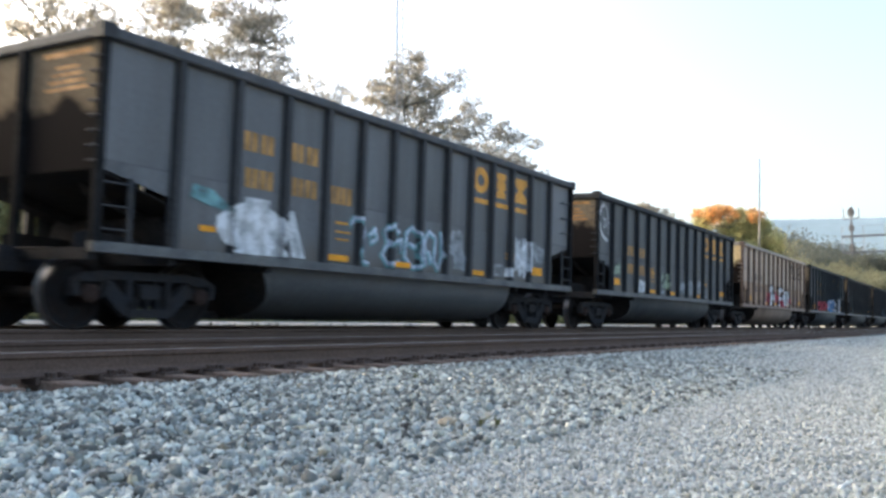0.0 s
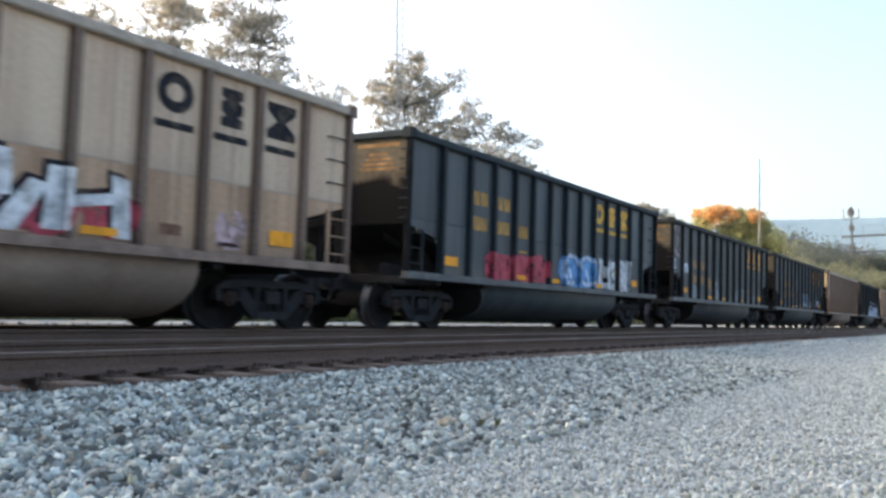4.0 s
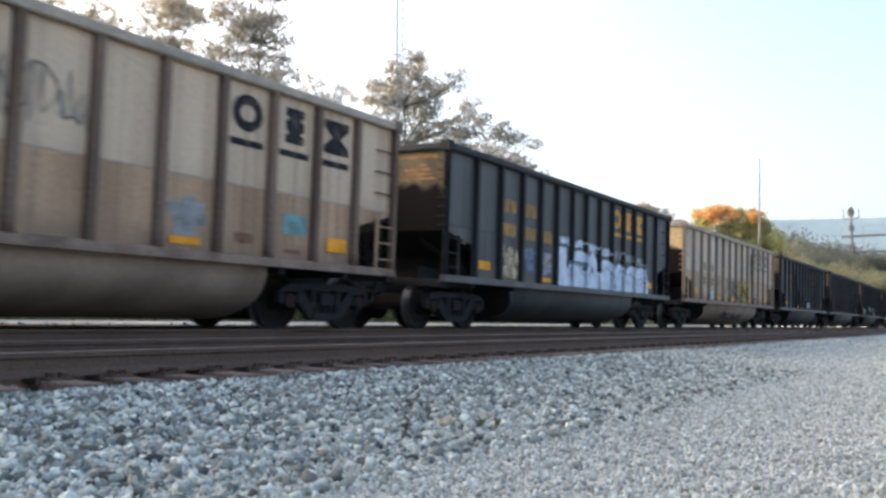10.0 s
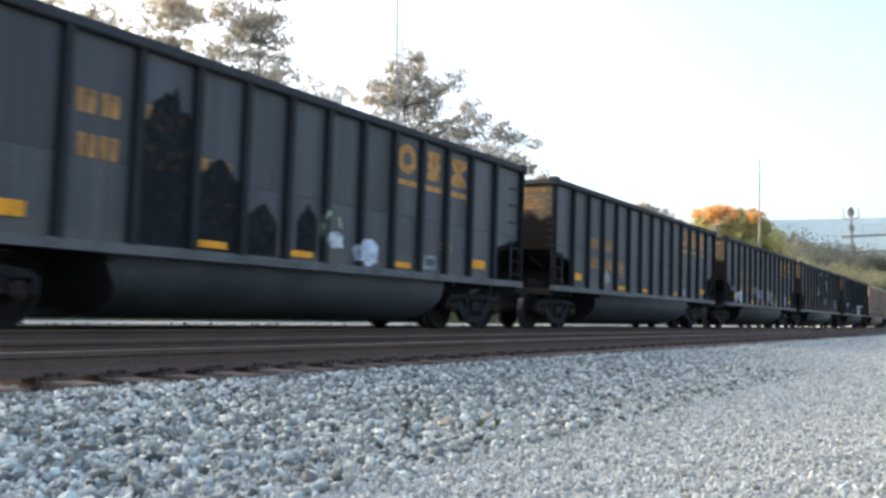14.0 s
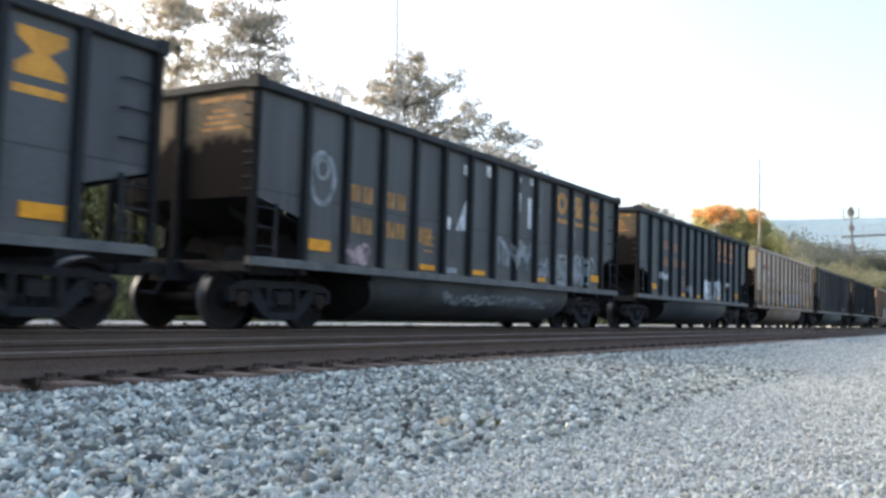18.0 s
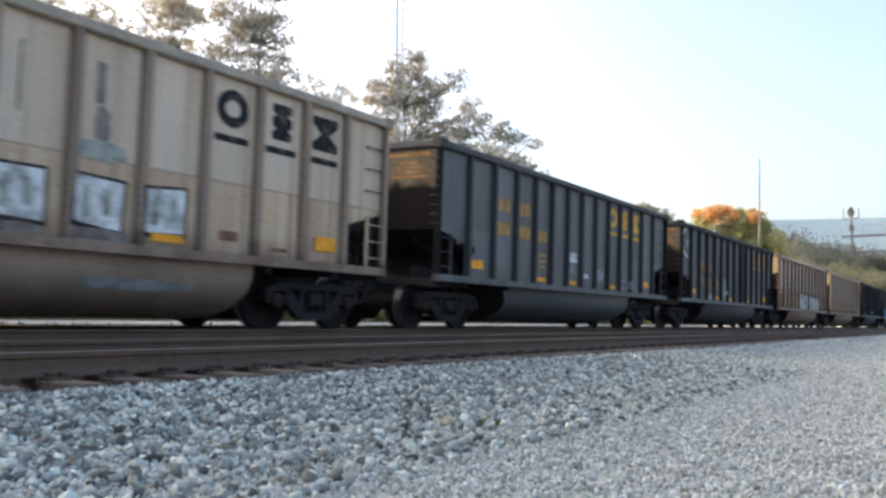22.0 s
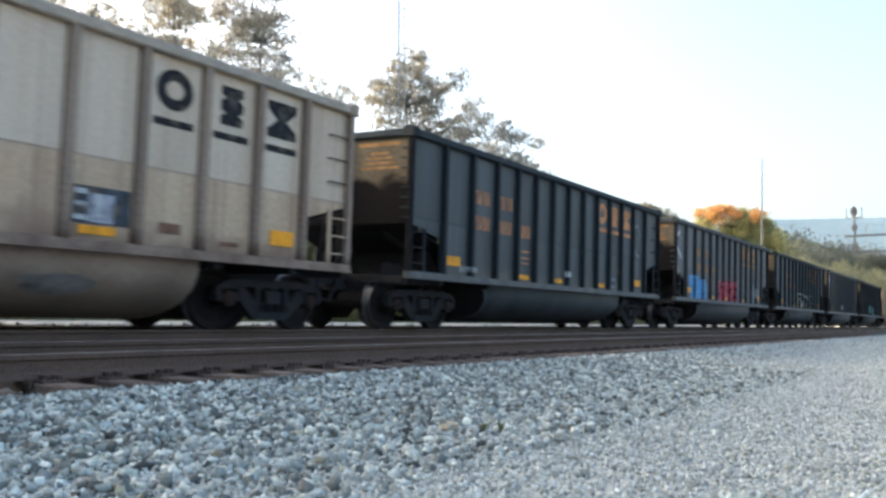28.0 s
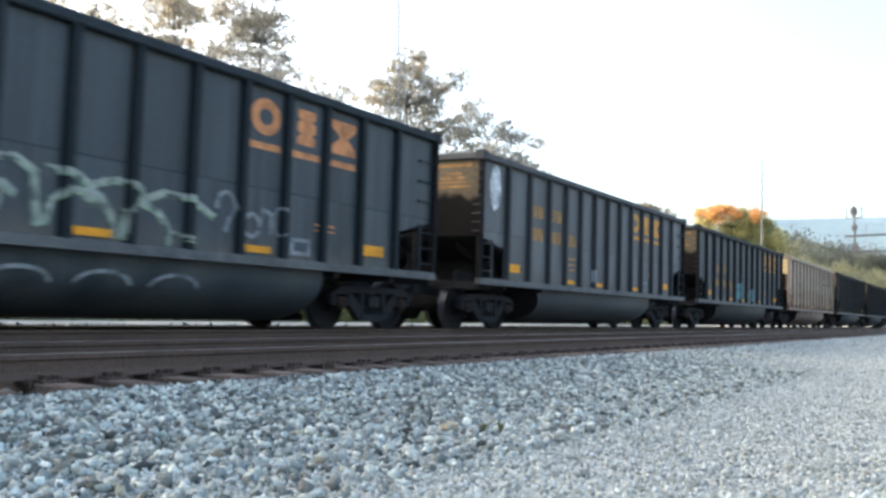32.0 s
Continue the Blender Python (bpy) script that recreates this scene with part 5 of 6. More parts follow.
graffiti(c, [blob(8.55, 1.4, 0.28, 0.16, 151, 0.3), blob(6.8, 1.5, 0.2, 0.1, 152, 0.3), block(10.7, 11.0, 1.15, 1.40)], "grey", 2)
graffiti(c, [blob(1.62, 1.62, 0.14, 0.10, 153)], "patch", 2)
c = side_of(16)
graffiti(c, loops(0.62, 3.0, 0.36, 0.44, 0.09), "white", 2, "white chalk loop")
graffiti(c, [block(3.4, 4.1, 1.12, 1.3), blob(5.8, 1.5, 0.36, 0.25, 161, 0.3), blob(5.95, 1.85, 0.15, 0.14, 162, 0.2)], "grey", 2)
graffiti(c, [[(8.5, 3.45), (9.0, 3.45), (9.05, 1.1), (8.5, 1.1)]], "patch", 2, "black streak")
c = side_of(17)
graffiti(c, loops(1.65, 2.7, 0.34, 0.4, 0.05), "faded", 2, "dark chalk loop")
graffiti(c, [[(y - 0.03, z - 0.03) for y, z in s] for s in bubbles(5.45, 8.15, 1.05, 1.92, 3, 171)] + [[(y - 0.03, z - 0.03) for y, z in s] for s in bubbles(8.55, 11.45, 1.05, 1.92, 3, 172)], "ink", 2)
graffiti(c, bubbles(5.55, 8.05, 1.10, 1.84, 3, 171) + bubbles(8.65, 11.35, 1.10, 1.84, 3, 172), "white", 3, "white bubble graffiti")
graffiti(c, bubble_lines(5.55, 8.05, 1.12, 1.82, 3, 173, 0.06) + bubble_lines(8.65, 11.35, 1.12, 1.82, 3, 174, 0.06), "faded", 4)
graffiti(c, scribble(4.4, 5.1, 2.42, 2.85, 175, 0.05) + scribble(6.5, 7.2, 2.4, 2.85, 176, 0.05) + scribble(8.5, 9.3, 2.4, 2.8, 177, 0.05), "mistblue", 2, "faint blue scribble")
tub_paint(c, [blob(6.2, 0.62, 0.5, 0.06, 178, 0.3), blob(4.6, 0.62, 0.3, 0.05, 179, 0.3)], "red", "red smear on the tub")
c = side_of(18)
graffiti(c, scribble(5.2, 6.1, 1.35, 1.85, 181, 0.045, 14), "rose", 2, "faded red scribble")
graffiti(c, scribble(7.35, 8.1, 1.3, 1.9, 182, 0.05), "faded", 2)
graffiti(c, [block(9.42, 10.22, 1.26, 1.70)], "navyplate", 2, "dark blue painted plate")
graffiti(c, [block(9.62, 9.98, 1.28, 1.62)], "mistblue", 3, "pale blue half of the plate")
graffiti(c, [block(9.44, 9.60, 1.60, 1.66), block(9.44, 9.60, 1.46, 1.51), block(9.44, 9.60, 1.30, 1.36), block(9.72, 9.80, 1.34, 1.62)], "white", 4)
tub_paint(c, [blob(4.6, 0.55, 0.45, 0.12, 183, 0.2), blob(7.0, 0.55, 0.5, 0.11, 184, 0.2), blob(9.4, 0.55, 0.45, 0.12, 185, 0.2)], "faded", "brown blotches on the tub")
c = side_of(19, -0.40)
graffiti(c, [block(2.3, 3.0, 1.16, 1.26)], "grey", 2)
graffiti(c, loops(12.45, 2.6, 0.32, 0.44, 0.05), "grey", 2, "chalk loop")
graffiti(c, [block(7.35, 7.7, 1.29, 1.42)], "white", 2)
c = side_of(20, -0.23)
graffiti(c, [block(2.12, 4.12, 1.10, 1.55), block(1.97, 3.15, 1.44, 1.86), block(3.1, 3.75, 1.5, 1.76)] + bubbles(2.2, 4.12, 1.09, 1.70, 3, 201), "skyblue", 2, "light blue graffiti")
graffiti(c, bubble_lines(2.1, 4.1, 1.12, 1.8, 4, 202, 0.05), "blue", 3)
graffiti(c, [block(5.65, 8.2, 1.10, 1.7)] + bubbles(5.55, 8.3, 1.09, 1.86, 3, 203), "red", 2, "red graffiti with white outlines")
graffiti(c, bubble_lines(5.5, 8.3, 1.12, 1.84, 3, 204, 0.04), "pink", 3)
graffiti(c, scribble(11.2, 11.9, 1.15, 1.85, 205, 0.07, 14) + scribble(11.3, 12.2, 1.2, 1.9, 206, 0.05, 10), "grey", 2)
graffiti(c, stroke([(0.84, 3.26), (0.56, 3.08), (0.44, 2.90), (0.58, 2.72), (1.06, 2.36)], 0.09), "white", 2, "bent chalk stroke")
graffiti(c, stroke([(0.80, 3.10), (1.02, 3.04), (0.96, 2.80), (0.74, 2.78)], 0.05), "grey", 2, "thin chalk loop")
c = side_of(21)
arches = [[(5.2, 1.86), (5.5, 1.90), (5.74, 1.76), (5.8, 1.2)], [(5.86, 1.84), (6.3, 1.80), (6.46, 1.68), (6.4, 1.5)], [(5.9, 1.22), (5.95, 1.48), (6.18, 1.64), (6.58, 1.6), (6.76, 1.4), (6.8, 1.14)], [(6.5, 1.5), (6.5, 1.74), (6.8, 1.82), (7.18, 1.76), (7.25, 1.6)],
          [(6.92, 1.14), (6.95, 1.44), (7.14, 1.60), (7.44, 1.52), (7.62, 1.32), (7.66, 1.12)], [(7.2, 1.62), (7.55, 1.76), (8.0, 1.73), (8.38, 1.54)], [(7.62, 1.26), (8.0, 1.2)], [(5.3, 1.3), (5.36, 1.6), (5.5, 1.5)]]
graffiti(c, [q for line in arches for q in stroke(line, 0.10)], "green", 2, "pale green outlined graffiti")
graffiti(c, [q for line in arches for q in stroke([(y + 0.02, z + 0.02) for y, z in line], 0.045)], "sage", 3, "pale grey edges of graffiti")
graffiti(c, ring(8.62, 1.72, 0.17, 0.19, 0.06, -70, 190, 12) + stroke([(8.68, 1.54), (8.62, 1.38)], 0.06) + ring(9.12, 1.50, 0.15, 0.16, 0.06, 0, 330, 12) + stroke([(9.28, 1.52), (9.34, 1.74), (9.5, 1.7), (9.52, 1.42)], 0.06) + ring(9.7, 1.6, 0.12, 0.2, 0.04, 60, 300, 10), "grey", 2, "grey looped scrawl")
c = side_of(21, -0.35)
graffiti(c, ring(0.6, 2.95, 0.3, 0.3, 0.10) + loops(0.62, 2.75, 0.36, 0.42, 0.07), "grey", 2, "chalk loop")
tub_paint(c, [s for i in range(4) for s in ring(4.6 + 1.1 * i, 0.55, 0.4, 0.18, 0.05, 10, 170, 8)], "grey", "faint arcs on the tub")
c = side_of(22)
graffiti(c, [blob(0.72, 3.0, 0.24, 0.48, 221, 0.1)], "white", 2, "white oval")
c = side_of(23)
graffiti(c, [blob(6.2, 1.5, 0.5, 0.3, 231, 0.3), blob(8.4, 1.4, 0.4, 0.25, 232, 0.3)], "teal", 2)
for n in (10, 22, 23, 25, 26, 27):
    graffiti(side_of(n), [blob(3.6 + 1.3 * (n % 5), 1.4, 0.22, 0.16, n, 0.4), block(10.7, 10.95, 1.15, 1.35)], "grey", 3, "small grey smudge")


# ---- trees and distance ----
def leafy(name, label, height, spread, seed, bark, leaf, leaves=5000, leaf_size=0.16, bare=0.3, limbs=9, levels=3, category="tree"):
    """A trunk that forks into tapering limbs, and a crown of many small bent leaves round the twigs."""
    rng = random.Random(seed)
    g, tips = Build(), []

    def grow(p, d, length, r, level):
        steps = 4
        for s in range(steps):
            q = p + d * (length / steps)
            g.tube(p, q, r * (1 - 0.18 * s / steps * 2), r * (1 - 0.18 * (s + 1) / steps * 2), 7 if level == 0 else 5 if level == 1 else 3)
            if level > 0 or s >= 1:
                for _ in range((limbs // 3 if level == 0 else 2) if level < levels else 0):
                    a = rng.uniform(0, 6.283)
                    side = Vector((math.cos(a), math.sin(a), 0))
                    out = (d * rng.uniform(0.25, 0.8) + side * spread + Vector((0, 0, 0.18))).normalized()
                    grow(q, out, length * rng.uniform(0.42, 0.68), r * 0.5, level + 1)
            if level >= levels - 1:
                tips.append(q)
            p = q
            d = (d + Vector((rng.uniform(-0.22, 0.22), rng.uniform(-0.22, 0.22), rng.uniform(-0.05, 0.16)))).normalized()
    grow(Vector((0, 0, -0.2)), Vector((0, 0, 1)), height * 0.72, height * 0.016, 0)
    top = new(name)
    tagged(top, label, category)
    link("trunk", g.mesh("trunk", M[bark], smooth=True), top)
    nr = np.random.default_rng(seed)
    pts = np.array([tuple(t) for t in tips])
    pick = pts[nr.integers(0, len(pts), leaves)] + np.clip(nr.normal(0, 1, (leaves, 3)), -1.5, 1.5) * height * bare * 0.09
    a = nr.normal(0, 1, (leaves, 3))
    a /= np.linalg.norm(a, axis=1)[:, None]
    b = np.cross(a, nr.normal(0, 1, (leaves, 3)))
    b /= np.linalg.norm(b, axis=1)[:, None]
    s = leaf_size * nr.uniform(0.6, 1.3, (leaves, 1))
    c = np.cross(a, b) * s * 0.25
    quad = np.stack([pick - a * s, pick - b * s * 0.5 + c, pick + a * s, pick + b * s * 0.5 + c], 1).reshape(-1, 3)
    f = np.arange(leaves * 4).reshape(-1, 4)
    tris = np.concatenate([f[:, [0, 1, 2]], f[:, [0, 2, 3]]])
    link("crown", mesh_from("crown", quad, [tuple(t) for t in tris.tolist()], [M[leaf]]), top)
    return top


def leaf_mat(name, c, t):
    m = mat(name, c, 0.7, spread=0.2, scale=0.6, fine=3.0, bump=0.0, tint=t, island=0.35, spec=0.2)
    n, l = m.node_tree.nodes, m.node_tree.links
    b = n["Principled BSDF"]
    b.inputs["Transmission Weight"].default_value = 0.0
    tr = n.new("ShaderNodeBsdfTranslucent")
    mx = n.new("ShaderNodeMixShader")
    mx.inputs[0].default_value = 0.45
    l.new(b.inputs["Base Color"].links[0].from_socket, tr.inputs["Color"])
    l.new(b.outputs[0], mx.inputs[1]), l.new(tr.outputs[0], mx.inputs[2])
    l.new(mx.outputs[0], n["Material Output"].inputs["Surface"])
    return m


M["bark"] = mat("grey_bark", (0.15, 0.14, 0.12), 0.9, spread=0.3, scale=3.0, fine=20.0, bump=0.5)
M["leaf_fade"] = leaf_mat("fading_leaves", (0.46, 0.415, 0.35), (0.35, 0.325, 0.265))
M["leaf_pale"] = leaf_mat("pale_leaves", (0.56, 0.50, 0.41), (0.44, 0.40, 0.32))
# blue-grey of distant air mixed into the far leaves' colour
M["leaf_far"] = leaf_mat("haze_tinted_leaves", (0.135, 0.155, 0.15), (0.18, 0.185, 0.14))
M["leaf_green"] = leaf_mat("green_leaves", (0.31, 0.32, 0.15), (0.40, 0.37, 0.18))
M["leaf_lime"] = leaf_mat("lime_leaves", (0.54, 0.49, 0.25), (0.40, 0.42, 0.22))
M["leaf_olive"] = leaf_mat("olive_leaves", (0.29, 0.28, 0.175), (0.21, 0.22, 0.15))
M["leaf_orange"] = leaf_mat("orange_leaves", (0.80, 0.46, 0.20), (0.70, 0.52, 0.22))


def polar(az, dist):
    """A place by degrees to the left of the track's direction, and metres."""
    az += 0.33
    return -dist * math.sin(radians(az)), dist * math.cos(radians(az))


def place(thing, az, dist, turn=0.0):
    x, y = polar(az, dist)
    thing.matrix_world = pose(x, y, ground_z(x), 0, 0, turn)


def lobed(name, label, lobes, seed, leaf, dense=58.0, per=30, leaf_size=0.085, clump=0.2, fork=0.35, stem=0.2, base=0.0, spread=1.3):
    """A tree whose limbs reach into the given lobes (across, up, radius); each lobe holds small flat tufts of leaves on twigs, with gaps between."""
    rng, nr = random.Random(seed), np.random.default_rng(seed)
    g = Build()
    high = max(z for _, z, _ in lobes)
    lean = [(0.0, 0.0, base - 0.3)]
    for i in range(1, 7):
        z = base + (high - base) * 0.9 * i / 6
        lean.append((rng.uniform(-0.2, 0.2), rng.uniform(-0.2, 0.2), z))
    for i in range(6):
        g.tube(lean[i], lean[i + 1], stem * (1 - i / 6.6), stem * (1 - (i + 1) / 6.6), 8)
    leaves = []
    for x, z, r in lobes:
        mid = Vector((x, rng.uniform(-1, 1) * max(r, 0.9) * 1.3, z))
        start = base + max(0.15, min(0.88, (z - base - 0.6 * abs(x) - r * 0.5) / (high - base))) * (high - base)
        k = min(5, int((start - base) / (high - base) / 0.9 * 6))
        a = Vector(lean[k]).lerp(Vector(lean[k + 1]), 0.5)
        bend = a.lerp(mid, 0.5) + Vector((rng.uniform(-0.3, 0.3), rng.uniform(-0.3, 0.3), rng.uniform(-0.4, 0.1)))
        g.tube(a, bend, stem * fork, stem * fork * 0.6, 5), g.tube(bend, mid, stem * fork * 0.6, stem * fork * 0.3, 5)
        for _ in range(int(dense * (r / (5 * clump)) ** 2) + 2):
            d = Vector((rng.gauss(0, 1), rng.gauss(0, 1), rng.gauss(0, 1))).normalized() * r * spread * rng.random() ** 0.4
            tip = mid + Vector((d.x, d.y, d.z * 0.85))
            root = bend.lerp(mid, rng.uniform(0.55, 1.0))
            g.tube(root, tip, stem * fork * 0.12, 0.006, 3)
            n = int(per * rng.uniform(0.4, 1.5)) + 3
            tilt, wide = rng.uniform(-0.5, 0.5), clump * rng.uniform(0.6, 1.3)
            p = nr.normal(0, 1, (n, 3)) * (wide, wide, wide * 0.5)
            p[:, 2] += p[:, 0] * tilt
            leaves.append(np.array(tip)[None] + p)
    pick = np.concatenate(leaves)
    n = len(pick)
    a = nr.normal(0, 1, (n, 3))
    a /= np.linalg.norm(a, axis=1)[:, None]
    b = np.cross(a, nr.normal(0, 1, (n, 3)))
    b /= np.linalg.norm(b, axis=1)[:, None]
    s = leaf_size * nr.uniform(0.5, 1.3, (n, 1))
    c = np.cross(a, b) * s * 0.25
    quad = np.stack([pick - a * s, pick - b * s * 0.5 + c, pick + a * s, pick + b * s * 0.5 + c], 1).reshape(-1, 3)
    f = np.arange(n * 4).reshape(-1, 4)
    tris = np.concatenate([f[:, [0, 1, 2]], f[:, [0, 2, 3]]])
    top = new(name)
    tagged(top, label, "tree")
    link("trunk", g.mesh("trunk", M["bark"], smooth=True), top)
    link("crown", mesh_from("crown", quad, [tuple(t) for t in tris.tolist()], [M[leaf]]), top)
    return top


def stand(tree, az, dist):
    x, y = polar(az, dist)
    tree.matrix_world = pose(x, y, 0, 0, 0, az)


stand(lobed("tree", "tall half-bare tree with fading grey-green leaves behind the tracks",
            [(0.15, 13.3, 0.55), (-0.6, 13.1, 0.4), (0.75, 13.3, 0.5), (0, 12.5, 0.75), (-0.9, 12.4, 0.35), (0.9, 12.5, 0.5), (-1.6, 12.1, 0.45), (-1.2, 11.6, 0.6), (-1.9, 11.7, 0.3), (-0.9, 10.9, 0.6), (-1.4, 10.5, 0.4), (-0.2, 11.5, 0.7), (0.5, 11, 0.7), (1, 11.7, 0.6), (1.8, 12.2, 0.45), (2.5, 12.2, 0.45), (1.4, 11, 0.6), (3.4, 11.5, 0.4), (3, 10.9, 0.45), (3.9, 10.4, 0.4), (4.7, 9.9, 0.55), (5.4, 9.5, 0.5), (6.4, 9.3, 0.35), (6.3, 8, 0.5), (7, 7.6, 0.3), (5.4, 8.3, 0.6), (4.3, 9, 0.7), (3.2, 9.6, 0.7), (2.2, 10, 0.75), (0.8, 9.9, 0.8), (-0.4, 9.6, 0.9), (2, 8.4, 1), (-0.4, 7.6, 1.3)], 11, "leaf_fade", dense=56.0, per=27, leaf_size=0.08, base=0.4), 33.66, 44)
stand(lobed("tree", "tall leafy tree with drooping twigs behind the tracks",
            [(-1.2, 15.8, 0.88), (-0.2, 16.1, 0.88), (0.9, 15.7, 0.73), (-1.4, 14.7, 0.62), (-0.6, 14.8, 0.62), (0.1, 14.6, 0.67), (0.8, 14.8, 0.47), (-1.0, 14.0, 0.62), (-0.1, 13.9, 0.67), (0.7, 13.9, 0.52), (-1.7, 13.4, 0.52), (-0.7, 13.1, 0.67), (0.3, 13.0, 0.67), (1.1, 12.9, 0.39), (-1.2, 12.4, 0.57), (-0.2, 12.2, 0.67), (0.8, 12.1, 0.57), (1.6, 12.4, 0.26), (1.6, 14.7, 0.18), (1.6, 13.9, 0.18), (1.3, 13.5, 0.21), (1.7, 11.9, 0.23), (-1.9, 14.2, 0.36), (-2.1, 12.7, 0.36), (-0.7, 11.2, 1.04), (0.6, 10.9, 0.99), (-1.8, 11.2, 0.88)], 4, "leaf_fade", dense=58.0, per=26, leaf_size=0.08, clump=0.22, base=0.4), 43.18, 42)
stand(lobed("tree", "pale thin-crowned birch behind the tracks",
            [(-1.2, 15.7, 0.47), (-0.6, 15.9, 0.47), (0.0, 15.8, 0.47), (0.8, 15.6, 0.42), (-1.0, 14.9, 0.47), (-0.2, 15.0, 0.47), (0.5, 14.7, 0.42), (-1.5, 14.1, 0.39), (-0.5, 14.0, 0.47), (0.3, 13.7, 0.42), (-1.1, 13.2, 0.47), (-0.1, 13.0, 0.47), (1.0, 13.4, 0.33), (-0.5, 16.7, 0.61), (0.6, 16.6, 0.50), (-1.6, 16.5, 0.50), (-1.9, 15.0, 0.31), (-0.2, 12.0, 1.11)], 6, "leaf_pale", dense=75.0, per=26, stem=0.12, spread=1.6, base=0.4), 47.96, 46)
stand(lobed("tree", "nearly bare tree with pale twigs",
            [(0.9, 15.1, 0.42), (1.7, 15.3, 0.45), (2.4, 14.5, 0.42), (0.8, 14.1, 0.42), (1.5, 13.8, 0.45), (0.2, 14.4, 0.39), (-0.4, 15.1, 0.45), (-1.2, 15.5, 0.45), (-2.1, 15.3, 0.45), (-2.6, 14.6, 0.42), (-1.6, 14.7, 0.42), (-0.7, 14.1, 0.39), (0.3, 15.8, 0.50), (2.2, 15.7, 0.45), (1.1, 16.5, 0.56), (-1.1, 16.6, 0.56), (-2.5, 16.5, 0.56), (2.7, 13.6, 0.39), (0.3, 13.2, 0.84)], 8, "leaf_pale", dense=85.0, per=22, fork=0.6, stem=0.22, spread=1.6, base=0.4), 54.23, 48)
stand(lobed("tree", "thin young tree with a few leaves",
            [(-1.7, 17.1, 0.30), (-1.2, 16.4, 0.38), (-2.1, 16.5, 0.30), (0.6, 16.2, 0.34), (1.1, 15.9, 0.34), (0.3, 15.6, 0.45), (-0.7, 15.7, 0.38), (-0.5, 14.7, 0.83)], 9, "leaf_fade", dense=50.0, leaf_size=0.09, clump=0.24, base=0.4), 38.22, 60)
flame = lobed("tree", "tree with orange autumn crown behind the train",
              [(-3.8, 14.7, 0.6), (-2.2, 15.0, 0.7), (-1.3, 15.3, 0.7), (-0.2, 15.2, 0.6), (0.5, 14.5, 0.6), (-1.6, 14.2, 0.9), (3.0, 14.7, 0.55), (3.7, 14.4, 0.5), (2.9, 13.9, 0.6)],
              21, "leaf_orange", dense=90.0, per=36, leaf_size=0.15, clump=0.3, base=0.8)
stand(flame, 13.35, 120)
stand(lobed("tree", "broad yellow-green tree round an orange one",
            [(1.5, 15.0, 0.6), (1.2, 14.2, 0.7), (-3.2, 13.6, 0.9), (-0.5, 13.2, 1.0), (1.8, 13.2, 1.0), (3.6, 13.0, 0.8), (4.5, 13.3, 0.5), (4.9, 12.2, 0.8), (2.8, 12.0, 1.2), (5.5, 11.2, 0.8), (0.8, 12.0, 1.4),
             (-3.0, 11.8, 1.4), (4.6, 10.2, 1.4), (2.5, 9.5, 2.0), (-1.5, 9.8, 2.2)], 22, "leaf_lime", dense=90.0, per=36, leaf_size=0.15, clump=0.3, base=0.8), 13.35, 121)
stand(lobed("tree", "far bare-topped tree behind the train", [(-1.0, 20.6, 1.3), (0.8, 20.0, 1.3), (2.6, 19.2, 1.3), (4.2, 18.2, 1.4), (0.5, 17.5, 2.5), (-2.0, 18.5, 1.6)], 23, "leaf_fade", dense=50.0, per=36, leaf_size=0.24, clump=0.45, base=0.8), 18.2, 160)


def low_growth(name, label, x0, x1, y0, y1, n, tall, size, seed, leaf):
    """Weeds and low brush as one mesh of leaves."""
    nr = np.random.default_rng(seed)
    x, y = nr.uniform(x0, x1, n), nr.uniform(y0, y1, n)
    lift = np.interp((x - x0) / (x1 - x0), (0, 1), (1.0, 0.55)) * (0.7 + 0.3 * np.sin(y * 1.7) * np.sin(y * 0.6 + 1))
    z = np.interp(x, [p[0] for p in PROFILE], [p[1] for p in PROFILE]) + nr.random(n) ** 1.3 * tall * lift
    pick = np.stack([x, y, z], 1)
    a = nr.normal(0, 1, (n, 3)) * (0.7, 0.7, 1.2)
    a /= np.linalg.norm(a, axis=1)[:, None]
    b = np.cross(a, nr.normal(0, 1, (n, 3)))
    b /= np.linalg.norm(b, axis=1)[:, None]
    s = size * nr.uniform(0.5, 1.4, (n, 1))
    quad = np.stack([pick - a * s, pick - b * s * 0.45, pick + a * s, pick + b * s * 0.45], 1).reshape(-1, 3)
    f = np.arange(n * 4).reshape(-1, 4)
    tris = np.concatenate([f[:, [0, 1, 2]], f[:, [0, 2, 3]]])
    tagged(new(name, mesh_from(name, quad, [tuple(t) for t in tris.tolist()], [M[leaf]])), label, "undergrowth", kind="stuff")


low_growth("undergrowth", "dense dull green weeds and brush along the dirt road", -20.5, -17.0, -4, 75, 80000, 1.9, 0.11, 5, "leaf_green")

low_growth("thicket", "dense dull olive thicket behind the dirt road", -24.5, -20.4, -4, 90, 110000, 4.8, 0.19, 6, "leaf_green")

# bushes along the road behind the train
bush = leafy("bush", "green and yellow bush beside the dirt road", 3.4, 0.9, 31, "bark", "leaf_green", 6000, 0.10, 0.9, limbs=12, category="bush")
tagged(bush, group="bushes behind the train")
place(bush, 62, 20)
rng = random.Random(9)
for i in range(26):
    x, y = -18.5 - rng.uniform(0, 4), 0.0 + i * 2.3 + rng.uniform(-1, 1)
    copy_thing(bush, pose(x, y, ground_z(x) - 0.1, 0, 0, rng.uniform(0, 360)))

